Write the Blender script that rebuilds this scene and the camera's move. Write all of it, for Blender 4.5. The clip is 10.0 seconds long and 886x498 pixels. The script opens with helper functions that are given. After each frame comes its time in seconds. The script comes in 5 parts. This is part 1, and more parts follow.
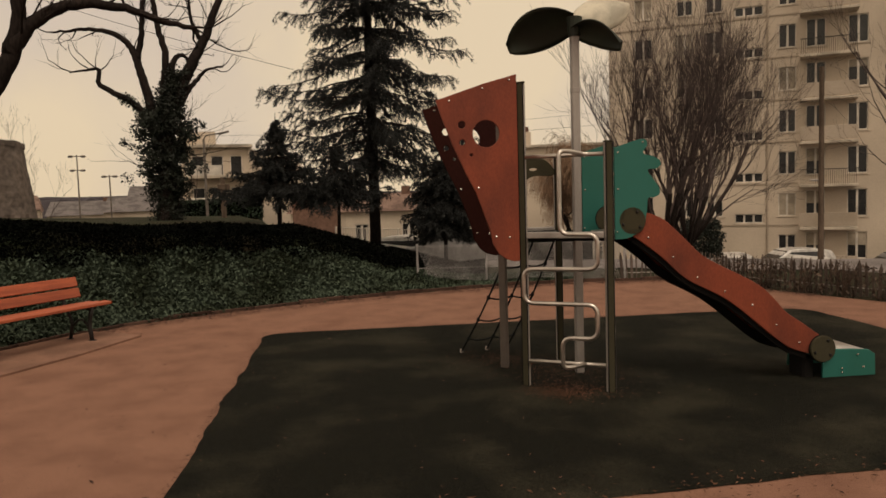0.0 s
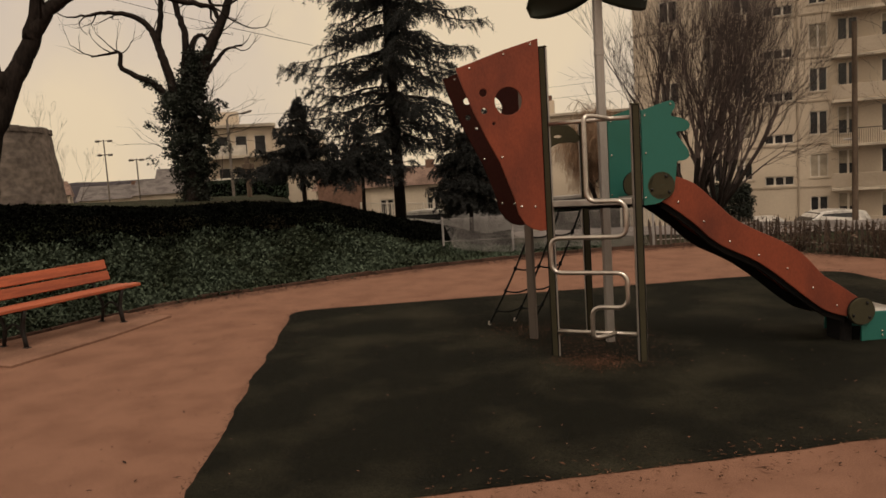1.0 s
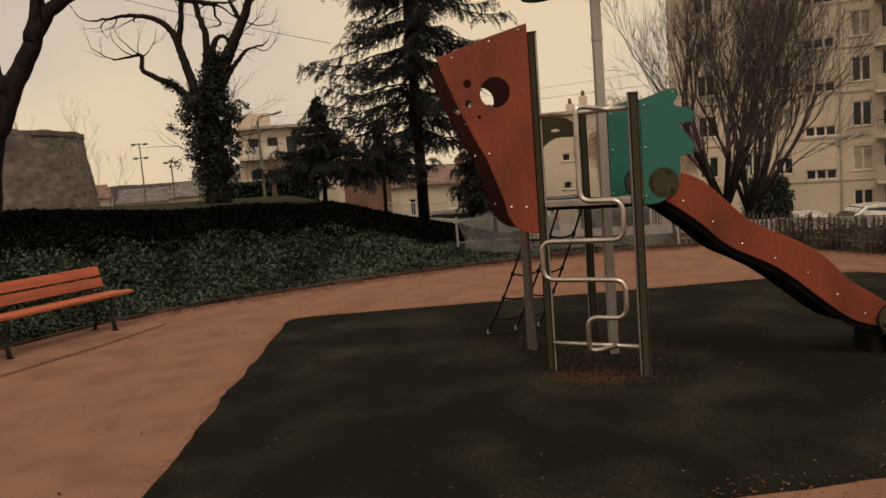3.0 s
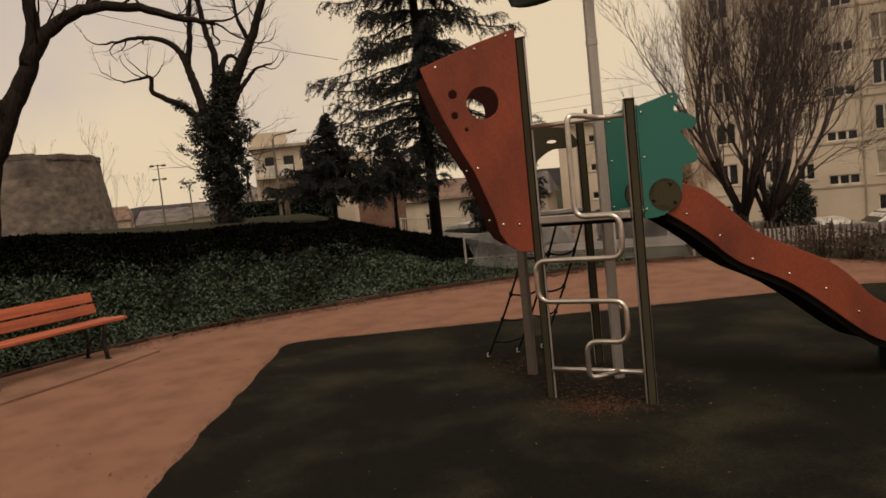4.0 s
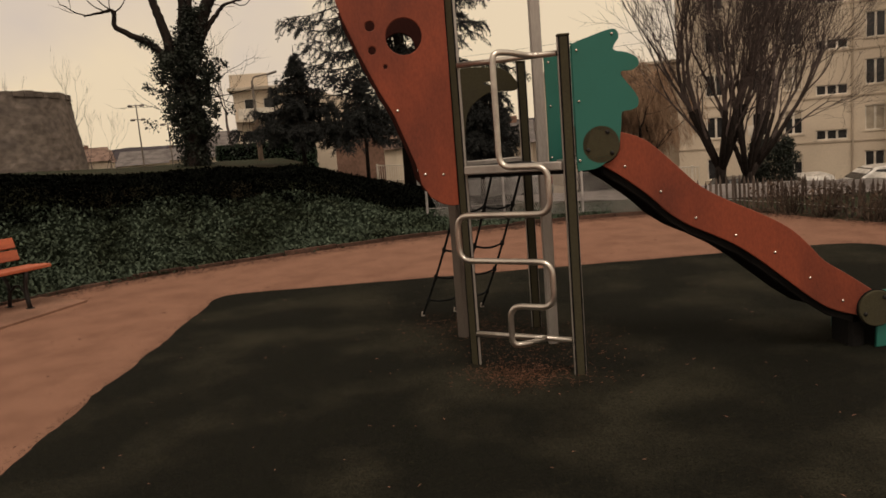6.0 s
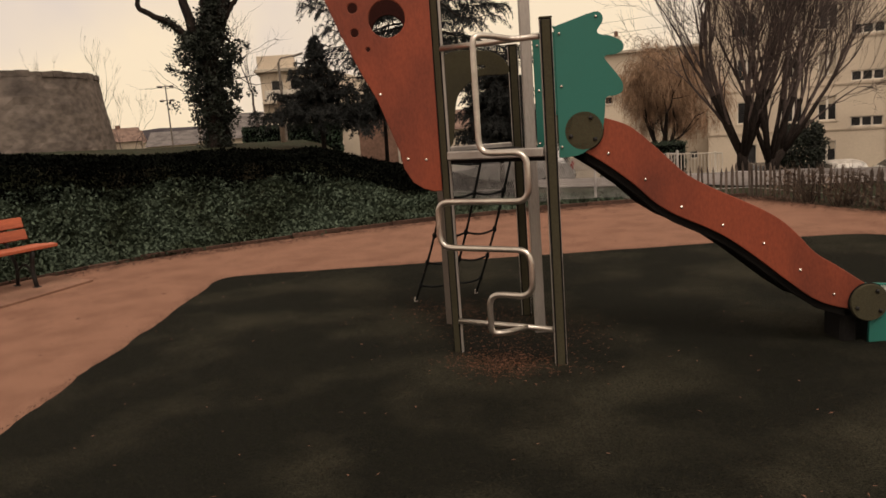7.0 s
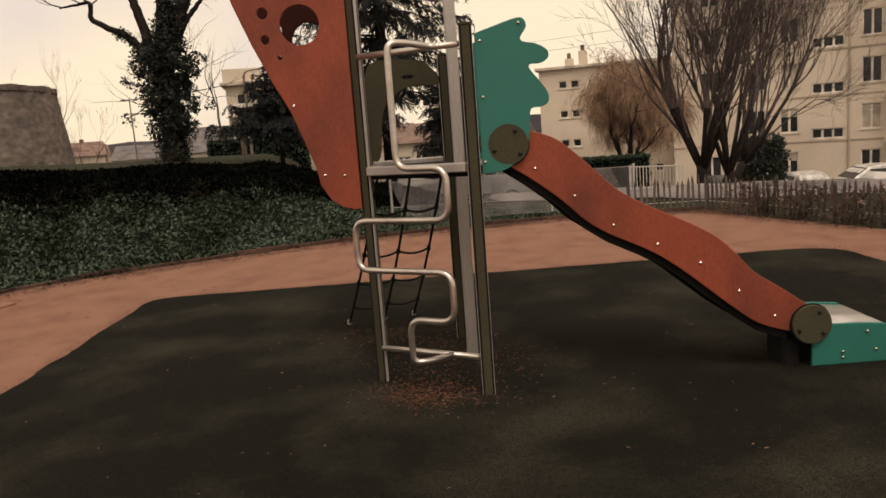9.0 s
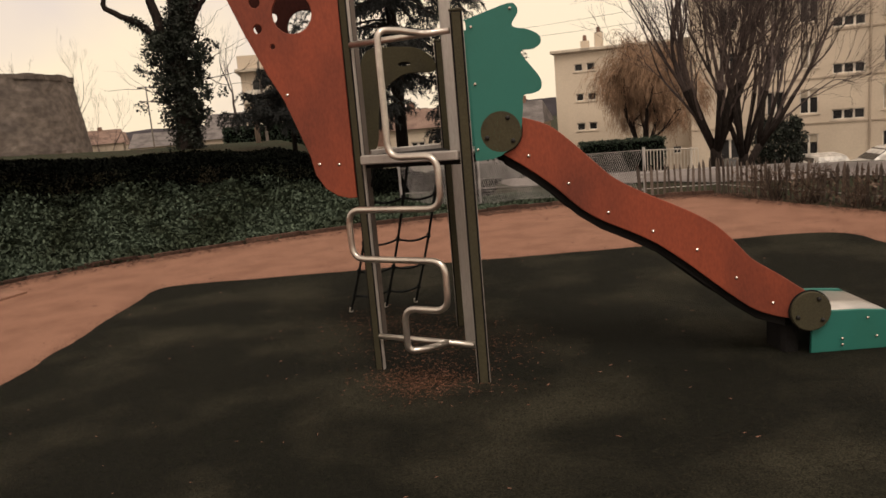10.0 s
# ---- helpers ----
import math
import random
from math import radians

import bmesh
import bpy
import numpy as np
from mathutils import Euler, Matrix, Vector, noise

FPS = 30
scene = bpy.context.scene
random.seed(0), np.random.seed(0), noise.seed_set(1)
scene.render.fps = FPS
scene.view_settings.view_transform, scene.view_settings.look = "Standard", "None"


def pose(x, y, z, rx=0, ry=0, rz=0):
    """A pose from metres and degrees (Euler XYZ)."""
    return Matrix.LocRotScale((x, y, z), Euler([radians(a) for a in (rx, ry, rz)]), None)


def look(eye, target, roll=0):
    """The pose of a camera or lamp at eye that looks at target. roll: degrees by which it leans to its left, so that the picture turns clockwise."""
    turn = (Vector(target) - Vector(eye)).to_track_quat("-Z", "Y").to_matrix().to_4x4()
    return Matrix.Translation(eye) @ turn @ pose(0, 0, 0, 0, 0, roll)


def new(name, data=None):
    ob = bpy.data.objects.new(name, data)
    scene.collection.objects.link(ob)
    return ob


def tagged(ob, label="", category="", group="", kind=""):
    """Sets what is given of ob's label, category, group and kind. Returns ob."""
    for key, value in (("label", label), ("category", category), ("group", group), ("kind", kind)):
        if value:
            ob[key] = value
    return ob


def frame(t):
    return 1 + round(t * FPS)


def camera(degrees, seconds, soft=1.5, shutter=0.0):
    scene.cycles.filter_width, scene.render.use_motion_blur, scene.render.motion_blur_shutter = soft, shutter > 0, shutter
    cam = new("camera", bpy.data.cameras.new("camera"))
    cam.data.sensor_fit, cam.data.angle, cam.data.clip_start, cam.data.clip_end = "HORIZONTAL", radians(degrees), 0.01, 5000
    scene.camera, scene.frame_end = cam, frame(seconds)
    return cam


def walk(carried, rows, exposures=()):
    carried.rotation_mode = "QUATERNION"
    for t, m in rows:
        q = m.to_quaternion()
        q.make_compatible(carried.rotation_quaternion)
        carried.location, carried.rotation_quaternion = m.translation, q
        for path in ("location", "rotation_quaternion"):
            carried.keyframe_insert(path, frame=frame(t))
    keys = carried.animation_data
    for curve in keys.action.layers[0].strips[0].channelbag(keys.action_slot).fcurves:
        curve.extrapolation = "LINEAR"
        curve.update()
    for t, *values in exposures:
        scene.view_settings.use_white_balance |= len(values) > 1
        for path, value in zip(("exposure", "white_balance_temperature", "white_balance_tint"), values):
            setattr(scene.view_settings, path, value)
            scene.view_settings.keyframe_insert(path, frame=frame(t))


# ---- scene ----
cam = camera(60.5, 10.0, soft=1.6)
PATH = [
    (0, (1.83, -5.917, 1.598), (1.042, -4.085, 1.455), -1.7),
    (0.5, (1.813, -5.873, 1.593), (1.02, -4.046, 1.407), -1.8),
    (1, (1.805, -5.833, 1.581), (0.953, -4.036, 1.371), -3.6),
    (1.5, (1.822, -5.737, 1.567), (0.91, -3.97, 1.353), -4.5),
    (2, (1.911, -5.582, 1.58), (0.934, -3.848, 1.386), -4.1),
    (2.5, (1.967, -5.387, 1.566), (0.997, -3.651, 1.345), -4.5),
    (2.7, (1.954, -5.327, 1.56), (1.019, -3.573, 1.34), -4.2),
    (4, (1.991, -4.815, 1.553), (1.005, -3.083, 1.386), -5.8),
    (4.5, (2.107, -4.637, 1.551), (1.116, -2.916, 1.313), -4.0),
    (5, (2.136, -4.484, 1.54), (1.161, -2.751, 1.32), -3.9),
    (5.5, (2.092, -4.308, 1.515), (1.155, -2.562, 1.247), -4.6),
    (7, (2.359, -3.982, 1.485), (1.334, -2.299, 1.142), -4.2),
    (7.5, (2.409, -3.886, 1.481), (1.453, -2.168, 1.116), -4.2),
    (8, (2.421, -3.746, 1.464), (1.497, -2.011, 1.096), -4.0),
    (8.5, (2.43, -3.649, 1.462), (1.489, -1.916, 1.125), -4.5),
    (9, (2.462, -3.573, 1.462), (1.498, -1.849, 1.147), -4.3),
    (9.5, (2.524, -3.529, 1.471), (1.547, -1.815, 1.146), -4.1),
    (10, (2.566, -3.499, 1.47), (1.563, -1.805, 1.119), -4.9),
]
walk(cam, [(t, look(eye, target, roll)) for t, eye, target, roll in PATH],
     exposures=[(0.0, -0.07, 6450, 14), (5.5, -0.05, 6400, 14), (7.2, 0.31, 6200, 15), (10.0, 0.42, 6120, 15)])

# ---- world and sun ----
world = bpy.data.worlds.new("overcast_sky")
scene.world = world
world.use_nodes = True
wn, wl = world.node_tree.nodes, world.node_tree.links
sky = wn.new("ShaderNodeTexSky")
sky.sky_type = "NISHITA"
sky.sun_disc = False
sky.sun_elevation, sky.sun_rotation = radians(59), radians(138)
sky.air_density, sky.dust_density = 1.0, 3.0
cloud = wn.new("ShaderNodeTexNoise")
cloud.inputs["Scale"].default_value, cloud.inputs["Detail"].default_value = 2.7, 5
cloud_ramp = wn.new("ShaderNodeValToRGB")
cloud_ramp.color_ramp.elements[0].position, cloud_ramp.color_ramp.elements[0].color = 0.36, (0.66, 0.55, 0.435, 1)
cloud_ramp.color_ramp.elements[1].position, cloud_ramp.color_ramp.elements[1].color = 0.60, (0.84, 0.675, 0.435, 1)
grey = wn.new("ShaderNodeMix")
grey.data_type = "RGBA"
grey.inputs[0].default_value = 0.93
sky_gain = wn.new("ShaderNodeVectorMath")
sky_gain.operation = "SCALE"
sky_gain.inputs["Scale"].default_value = 0.08
back_gain = wn.new("ShaderNodeBackground")
back_gain.inputs["Strength"].default_value = 1.0
wl.new(sky.outputs["Color"], sky_gain.inputs[0])
wl.new(cloud.outputs["Fac"], cloud_ramp.inputs["Fac"])
wl.new(sky_gain.outputs["Vector"], grey.inputs[6])
wl.new(cloud_ramp.outputs["Color"], grey.inputs[7])
wl.new(grey.outputs[2], back_gain.inputs["Color"])
wl.new(back_gain.outputs["Background"], wn.get("World Output", wn.new("ShaderNodeOutputWorld") if "World Output" not in wn else None).inputs["Surface"])

sun = new("sun", bpy.data.lights.new("sun", "SUN"))
sun.data.energy, sun.data.angle, sun.data.color = 1.4, radians(30), (1.0, 0.86, 0.66)
sun.matrix_basis = look((8, -9, 20), (0, 0, 0))


# ---- materials ----
def material(name, base, rough=0.7, metal=0.0, fine=60.0, coarse=3.0, vary=0.25, bump=0.2, second=None, stretch=(1, 1, 1), island=0.0, each=0.0, spread=(0.42, 0.62), spec=0.5):
    """Base colour broken up by a fine grain and by broad stains towards a second colour, with bump from the grain."""
    m = bpy.data.materials.new(name)
    m.use_nodes = True
    nt = m.node_tree
    bsdf = nt.nodes["Principled BSDF"]
    bsdf.inputs["Roughness"].default_value, bsdf.inputs["Metallic"].default_value = rough, metal
    bsdf.inputs["Specular IOR Level"].default_value = spec if rough < 0.85 else min(spec, 0.12)
    co = nt.nodes.new("ShaderNodeTexCoord")
    mp = nt.nodes.new("ShaderNodeMapping")
    mp.inputs["Scale"].default_value = stretch
    nt.links.new(co.outputs["Object"], mp.inputs["Vector"])
    n1 = nt.nodes.new("ShaderNodeTexNoise")
    n1.inputs["Scale"].default_value, n1.inputs["Detail"].default_value = fine, 4
    n2 = nt.nodes.new("ShaderNodeTexNoise")
    n2.inputs["Scale"].default_value, n2.inputs["Detail"].default_value = coarse, 5
    for k in (n1, n2):
        nt.links.new(mp.outputs["Vector"], k.inputs["Vector"])
    second = second or tuple(c * 0.6 for c in base)
    ramp = nt.nodes.new("ShaderNodeValToRGB")
    ramp.color_ramp.elements[0].position, ramp.color_ramp.elements[0].color = spread[0], (*base, 1)
    ramp.color_ramp.elements[1].position, ramp.color_ramp.elements[1].color = spread[1], (*second, 1)
    nt.links.new(n2.outputs["Fac"], ramp.inputs["Fac"])
    grain = nt.nodes.new("ShaderNodeMapRange")
    grain.inputs["From Min"].default_value, grain.inputs["From Max"].default_value = 0.3, 0.7
    grain.inputs["To Min"].default_value, grain.inputs["To Max"].default_value = 1 - vary, 1 + vary
    nt.links.new(n1.outputs["Fac"], grain.inputs["Value"])
    out = grain.outputs["Result"]
    for amount, node, socket in ((island, "ShaderNodeNewGeometry", "Random Per Island"), (each, "ShaderNodeObjectInfo", "Random")):
        if amount:
            rnd = nt.nodes.new(node)
            span = nt.nodes.new("ShaderNodeMapRange")
            span.inputs["To Min"].default_value, span.inputs["To Max"].default_value = 1 - amount, 1 + amount
            nt.links.new(rnd.outputs[socket], span.inputs["Value"])
            mul = nt.nodes.new("ShaderNodeMath")
            mul.operation = "MULTIPLY"
            nt.links.new(out, mul.inputs[0])
            nt.links.new(span.outputs["Result"], mul.inputs[1])
            out = mul.outputs[0]
    scale = nt.nodes.new("ShaderNodeVectorMath")
    scale.operation = "SCALE"
    nt.links.new(ramp.outputs["Color"], scale.inputs[0])
    nt.links.new(out, scale.inputs["Scale"])
    nt.links.new(scale.outputs["Vector"], bsdf.inputs["Base Color"])
    if bump:
        bp = nt.nodes.new("ShaderNodeBump")
        bp.inputs["Strength"].default_value, bp.inputs["Distance"].default_value = bump, 0.02
        nt.links.new(n1.outputs["Fac"], bp.inputs["Height"])
        nt.links.new(bp.outputs["Normal"], bsdf.inputs["Normal"])
    return m


M_SAND = material("packed_sand", (0.258, 0.137, 0.096), 0.95, fine=170, coarse=2.6, vary=0.34, bump=0.5, second=(0.205, 0.106, 0.074), spread=(0.40, 0.68))
M_TURF = material("worn_dark_turf", (0.0100, 0.0098, 0.0068), 0.97, fine=150, coarse=1.2, vary=0.75, bump=1.0, second=(0.037, 0.034, 0.023), spread=(0.46, 0.68))
M_GRASS = material("bank_earth", (0.022, 0.028, 0.014), 0.95, fine=40, coarse=0.8, vary=0.5, bump=0.8, second=(0.03, 0.024, 0.014))
M_CHIPS = material("wood_chips", (0.125, 0.066, 0.044), 0.9, fine=40, coarse=6, vary=0.4, second=(0.10, 0.05, 0.03), island=0.6)
M_CONCRETE = material("dusty_concrete", (0.25, 0.140, 0.100), 0.92, fine=70, coarse=1.8, vary=0.2, second=(0.18, 0.10, 0.072))
M_EDGE = material("timber_edging", (0.075, 0.044, 0.034), 0.9, fine=30, coarse=3, vary=0.4, each=0.3)
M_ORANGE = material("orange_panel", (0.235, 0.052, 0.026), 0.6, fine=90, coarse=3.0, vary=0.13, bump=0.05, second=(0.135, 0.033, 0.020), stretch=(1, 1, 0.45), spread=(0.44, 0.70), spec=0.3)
# orange panel again, its colour darkened to stand for shade on the rear panel
M_ORANGE_SHADED = material("shaded_orange_panel", (0.030, 0.009, 0.007), 0.84, fine=90, coarse=3.0, vary=0.15, bump=0.05, second=(0.028, 0.009, 0.008), stretch=(1, 1, 0.45), spec=0.08)
M_GREEN = material("green_panel", (0.014, 0.132, 0.110), 0.6, fine=220, coarse=2.2, vary=0.06, bump=0.04, second=(0.013, 0.120, 0.095))
M_OLIVE = material("olive_panel", (0.056, 0.050, 0.031), 0.88, fine=120, coarse=5, vary=0.18, bump=0.08, second=(0.05, 0.045, 0.03))
M_DARKLEAF = material("dark_green_canopy", (0.018, 0.026, 0.016), 0.55, fine=120, coarse=4, vary=0.15, bump=0.05)
# pale colour stands for sky light on a canopy leaf's top
M_LITLEAF = material("lit_canopy", (0.62, 0.57, 0.46), 0.6, fine=120, coarse=4, vary=0.1, bump=0.05)
M_ALU = material("dull_aluminium", (0.40, 0.365, 0.345), 0.55, 0.45, fine=160, coarse=4, vary=0.10, bump=0.03, second=(0.28, 0.25, 0.235), stretch=(1, 1, 0.15))
# darker brownish aluminium: the shade on the rear left post is in the colour
M_ALU_SHADED = material("shaded_aluminium", (0.15, 0.122, 0.107), 0.75, 0.2, fine=160, coarse=4, vary=0.12, bump=0.03, second=(0.11, 0.09, 0.08), stretch=(1, 1, 0.15))
M_STEEL = material("stainless_tube", (0.62, 0.57, 0.52), 0.3, 0.9, fine=140, coarse=8, vary=0.1, bump=0.02, second=(0.48, 0.43, 0.40))
M_CHUTE = material("stainless_chute", (0.60, 0.57, 0.55), 0.35, 0.85, fine=140, coarse=3, vary=0.06, bump=0.02)
M_BOLT = material("bolt_metal", (0.75, 0.70, 0.64), 0.25, 0.9, vary=0.05, bump=0)
M_BLACK = material("black_rubber", (0.010, 0.009, 0.009), 0.9, fine=90, coarse=5, vary=0.3)
M_ROPE = material("dark_rope", (0.018, 0.020, 0.022), 0.9, fine=300, coarse=20, vary=0.4, bump=0.5)
M_SLAT = material("red_stained_wood", (0.42, 0.105, 0.045), 0.6, fine=40, coarse=4, vary=0.2, stretch=(9, 0.8, 9), second=(0.30, 0.07, 0.032), each=0.12)
M_IRON = material("black_cast_iron", (0.014, 0.012, 0.012), 0.6, 0.3, vary=0.3)
M_BARK = material("dark_bark", (0.024, 0.018, 0.016), 0.95, fine=28, coarse=2.5, vary=0.5, bump=0.9, stretch=(1, 1, 0.3), second=(0.014, 0.011, 0.010))
M_TWIG = material("grey_brown_twigs", (0.105, 0.082, 0.078), 0.9, fine=20, coarse=1.5, vary=0.3, bump=0.2, island=0.35)
M_WILLOW = material("ochre_willow_twigs", (0.33, 0.215, 0.145), 0.9, fine=20, coarse=1.5, vary=0.3, bump=0.2, island=0.4)
M_IVY = material("dark_ivy_leaf", (0.009, 0.014, 0.007), 0.7, fine=30, coarse=2, vary=0.3, bump=0.1, island=0.6)
M_NEEDLE = material("dark_needles", (0.009, 0.0105, 0.0105), 0.8, fine=20, coarse=1.0, vary=0.3, bump=0, island=0.5)
M_BLADE = material("dull_turf_blade", (0.014, 0.0145, 0.0085), 0.9, fine=20, coarse=1.3, vary=0.3, bump=0, island=0.7, second=(0.026, 0.021, 0.014))
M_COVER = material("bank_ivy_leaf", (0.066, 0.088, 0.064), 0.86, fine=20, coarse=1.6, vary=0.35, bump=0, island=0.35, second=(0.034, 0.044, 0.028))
# evergreen leaf taken to near black, so the shade is in its colour
M_COVER_SHADED = material("shaded_evergreen_leaf", (0.0028, 0.0035, 0.0026), 0.92, spec=0.03, fine=20, coarse=0.9, vary=0.35, bump=0, island=0.6)
M_HEDGE = material("clipped_hedge_leaf", (0.012, 0.028, 0.012), 0.7, fine=20, coarse=1.5, vary=0.3, bump=0, island=0.6)
M_SHRUB = material("brown_shrub_twigs", (0.10, 0.072, 0.057), 0.9, fine=20, coarse=1.5, vary=0.3, bump=0, island=0.5)
M_STONE = material("old_rubble_stone", (0.18, 0.148, 0.130), 0.95, fine=2.6, coarse=0.45, vary=0.32, bump=0.9, second=(0.115, 0.096, 0.088), stretch=(1, 1, 1.6))
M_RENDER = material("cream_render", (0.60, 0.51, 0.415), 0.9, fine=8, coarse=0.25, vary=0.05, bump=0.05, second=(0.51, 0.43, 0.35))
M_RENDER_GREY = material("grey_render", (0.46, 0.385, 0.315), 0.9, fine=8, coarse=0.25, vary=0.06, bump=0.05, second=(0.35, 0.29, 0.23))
M_WHITE = material("white_paint", (0.70, 0.64, 0.57), 0.7, fine=20, coarse=1, vary=0.06, bump=0.03, each=0.05)
M_SLABEDGE = material("balcony_concrete", (0.55, 0.48, 0.40), 0.85, fine=10, coarse=1, vary=0.08, bump=0.05)
M_GLASS = material("dark_window_glass", (0.022, 0.022, 0.024), 0.22, 0.0, fine=3, coarse=0.5, vary=0.3, bump=0, each=0.5)
M_CURTAIN = material("window_shutter", (0.42, 0.36, 0.29), 0.85, fine=10, coarse=1, vary=0.1, bump=0.05, each=0.2)
M_PALING = material("weathered_paling", (0.12, 0.095, 0.083), 0.92, fine=40, coarse=4, vary=0.3, stretch=(4, 4, 0.6), each=0.35)
M_WIRE = material("galvanised_wire", (0.46, 0.43, 0.43), 0.6, 0.3, vary=0.1, bump=0)
M_BRICK = material("brown_wall", (0.21, 0.125, 0.095), 0.92, fine=9, coarse=0.6, vary=0.18, bump=0.3)
M_ROOF = material("clay_roof", (0.22, 0.15, 0.125), 0.9, fine=12, coarse=1, vary=0.2, bump=0.3)
M_SLATE = material("slate_roof", (0.17, 0.152, 0.15), 0.85, fine=12, coarse=1, vary=0.2, bump=0.2)
M_ROAD = material("asphalt", (0.215, 0.19, 0.185), 0.95, fine=40, coarse=0.5, vary=0.15, bump=0.2)
M_CAR_W = material("white_car_paint", (0.58, 0.55, 0.52), 0.25, vary=0.03, bump=0)
M_CAR_D = material("dark_car_paint", (0.05, 0.05, 0.055), 0.25, vary=0.03, bump=0)
M_CAR_G = material("grey_car_paint", (0.26, 0.25, 0.25), 0.3, 0.3, vary=0.03, bump=0)
M_TYRE = material("tyre_rubber", (0.015, 0.015, 0.015), 0.85, vary=0.2)
M_RED = material("red_lens", (0.30, 0.02, 0.015), 0.3, vary=0.05, bump=0)
M_POLE = material("grey_lamp_post", (0.20, 0.17, 0.15), 0.6, 0.4, vary=0.1, bump=0.05)
M_TIMBER = material("timber_post", (0.15, 0.11, 0.085), 0.9, fine=20, coarse=2, vary=0.3, stretch=(4, 4, 0.5))
M_HILL = material("far_wooded_hill", (0.055, 0.048, 0.056), 1.0, fine=0.09, coarse=0.015, vary=0.3, bump=0)


# ---- geometry helpers ----
class Geo:
    """Gathers vertices and faces of one mesh."""

    def __init__(self):
        self.v, self.f = [], []

    def add(self, verts, faces):
        k = len(self.v)
        self.v.extend(tuple(p) for p in verts)
        self.f.extend(tuple(i + k for i in q) for q in faces)
        return self

    def box(self, centre, size, bevel=0.0, m=None):
        """A box whose twelve edges are chamfered by bevel."""
        hx, hy, hz = (s / 2 for s in size)
        b = min(bevel, hx * 0.9, hy * 0.9, hz * 0.9)
        c = Vector(centre)
        if b <= 0:
            vs = [Vector((x, y, z)) for x in (-hx, hx) for y in (-hy, hy) for z in (-hz, hz)]
            fs = [(0, 1, 3, 2), (4, 6, 7, 5), (0, 4, 5, 1), (2, 3, 7, 6), (0, 2, 6, 4), (1, 5, 7, 3)]
        else:
            vs, index = [], {}
            for sx in (-1, 1):
                for sy in (-1, 1):
                    for sz in (-1, 1):
                        for a in range(3):
                            p = Vector((sx * (hx - b * (a != 0)), sy * (hy - b * (a != 1)), sz * (hz - b * (a != 2))))
                            index[(sx, sy, sz, a)] = len(vs)
                            vs.append(p)
            fs = []
            for a in range(3):
                o = [k for k in range(3) if k != a]
                for s in (-1, 1):
                    q = []
                    for s1, s2 in ((-1, -1), (1, -1), (1, 1), (-1, 1)):
                        key = [0, 0, 0]
                        key[a], key[o[0]], key[o[1]] = s, s1, s2
                        q.append(index[(*key, a)])
                    fs.append(tuple(q))
                for s1 in (-1, 1):
                    for s2 in (-1, 1):
                        q = []
                        for s, face in ((-1, o[0]), (1, o[0]), (1, o[1]), (-1, o[1])):
                            key = [0, 0, 0]
                            key[a], key[o[0]], key[o[1]] = s, s1, s2
                            q.append(index[(*key, face)])
                        fs.append(tuple(q))
            for sx in (-1, 1):
                for sy in (-1, 1):
                    for sz in (-1, 1):
                        fs.append(tuple(index[(sx, sy, sz, a)] for a in range(3)))
        vs = [(m @ (p + c)) if m else p + c for p in vs]
        return self.add(vs, fs)

    def tube(self, pts, radii, sides=8, caps=True):
        pts = [Vector(p) for p in pts]
        if not hasattr(radii, "__len__"):
            radii = [radii] * len(pts)
        k0, side = len(self.v), None
        for i, p in enumerate(pts):
            d = (pts[min(i + 1, len(pts) - 1)] - pts[max(i - 1, 0)])
            d = d.normalized() if d.length > 1e-9 else Vector((0, 0, 1))
            if side is None:
                side = d.orthogonal().normalized()
            side = (side - d * side.dot(d))
            side = side.normalized() if side.length > 1e-6 else d.orthogonal().normalized()
            up = d.cross(side)
            for j in range(sides):
                a = 2 * math.pi * j / sides
                self.v.append(tuple(p + radii[i] * (math.cos(a) * side + math.sin(a) * up)))
        for i in range(len(pts) - 1):
            for j in range(sides):
                a, b = k0 + i * sides + j, k0 + i * sides + (j + 1) % sides
                self.f.append((a, b, b + sides, a + sides))
        if caps:
            self.f.append(tuple(k0 + j for j in reversed(range(sides))))
            self.f.append(tuple(k0 + (len(pts) - 1) * sides + j for j in range(sides)))
        return self

    def disc(self, centre, axis, r, depth, sides=24, bevel=0.004):
        c, a = Vector(centre), Vector(axis).normalized()
        return self.tube([c, c + a * (depth - bevel), c + a * depth], [r, r, r - bevel], sides)

    def leaf(self, p, d, n, length, width):
        """A pointed leaf of two triangles bent along its rib."""
        p, d, n = Vector(p), Vector(d), Vector(n)
        s = d.cross(n)
        s = s.normalized() if s.length > 1e-6 else d.orthogonal().normalized()
        m = p + d * length * 0.45
        return self.add([p, m + s * width / 2 + n * width * 0.12, p + d * length, m - s * width / 2 + n * width * 0.12], [(0, 1, 2), (0, 2, 3)])

    def mesh(self, name, mat, smooth=False):
        me = bpy.data.meshes.new(name)
        me.from_pydata(self.v, [], self.f)
        if mat:
            me.materials.append(mat)
        if smooth:
            me.polygons.foreach_set("use_smooth", [True] * len(me.polygons))
        me.update()
        return me


def thing(name, m, label, category, group="", kind=""):
    ob = new(name)
    ob.matrix_basis = m
    ob.empty_display_size = 0.1
    return tagged(ob, label, category, group, kind)


def part(name, geo, mat, parent, label="", smooth=False, kind=""):
    ob = new(name, geo.mesh(name, mat, smooth) if isinstance(geo, Geo) else geo)
    ob.parent = parent
    return tagged(ob, label, kind=kind)


def solid(name, geo, mat, label, category, group="", kind="", smooth=False):
    ob = new(name, geo.mesh(name, mat, smooth))
    return tagged(ob, label, category, group, kind)


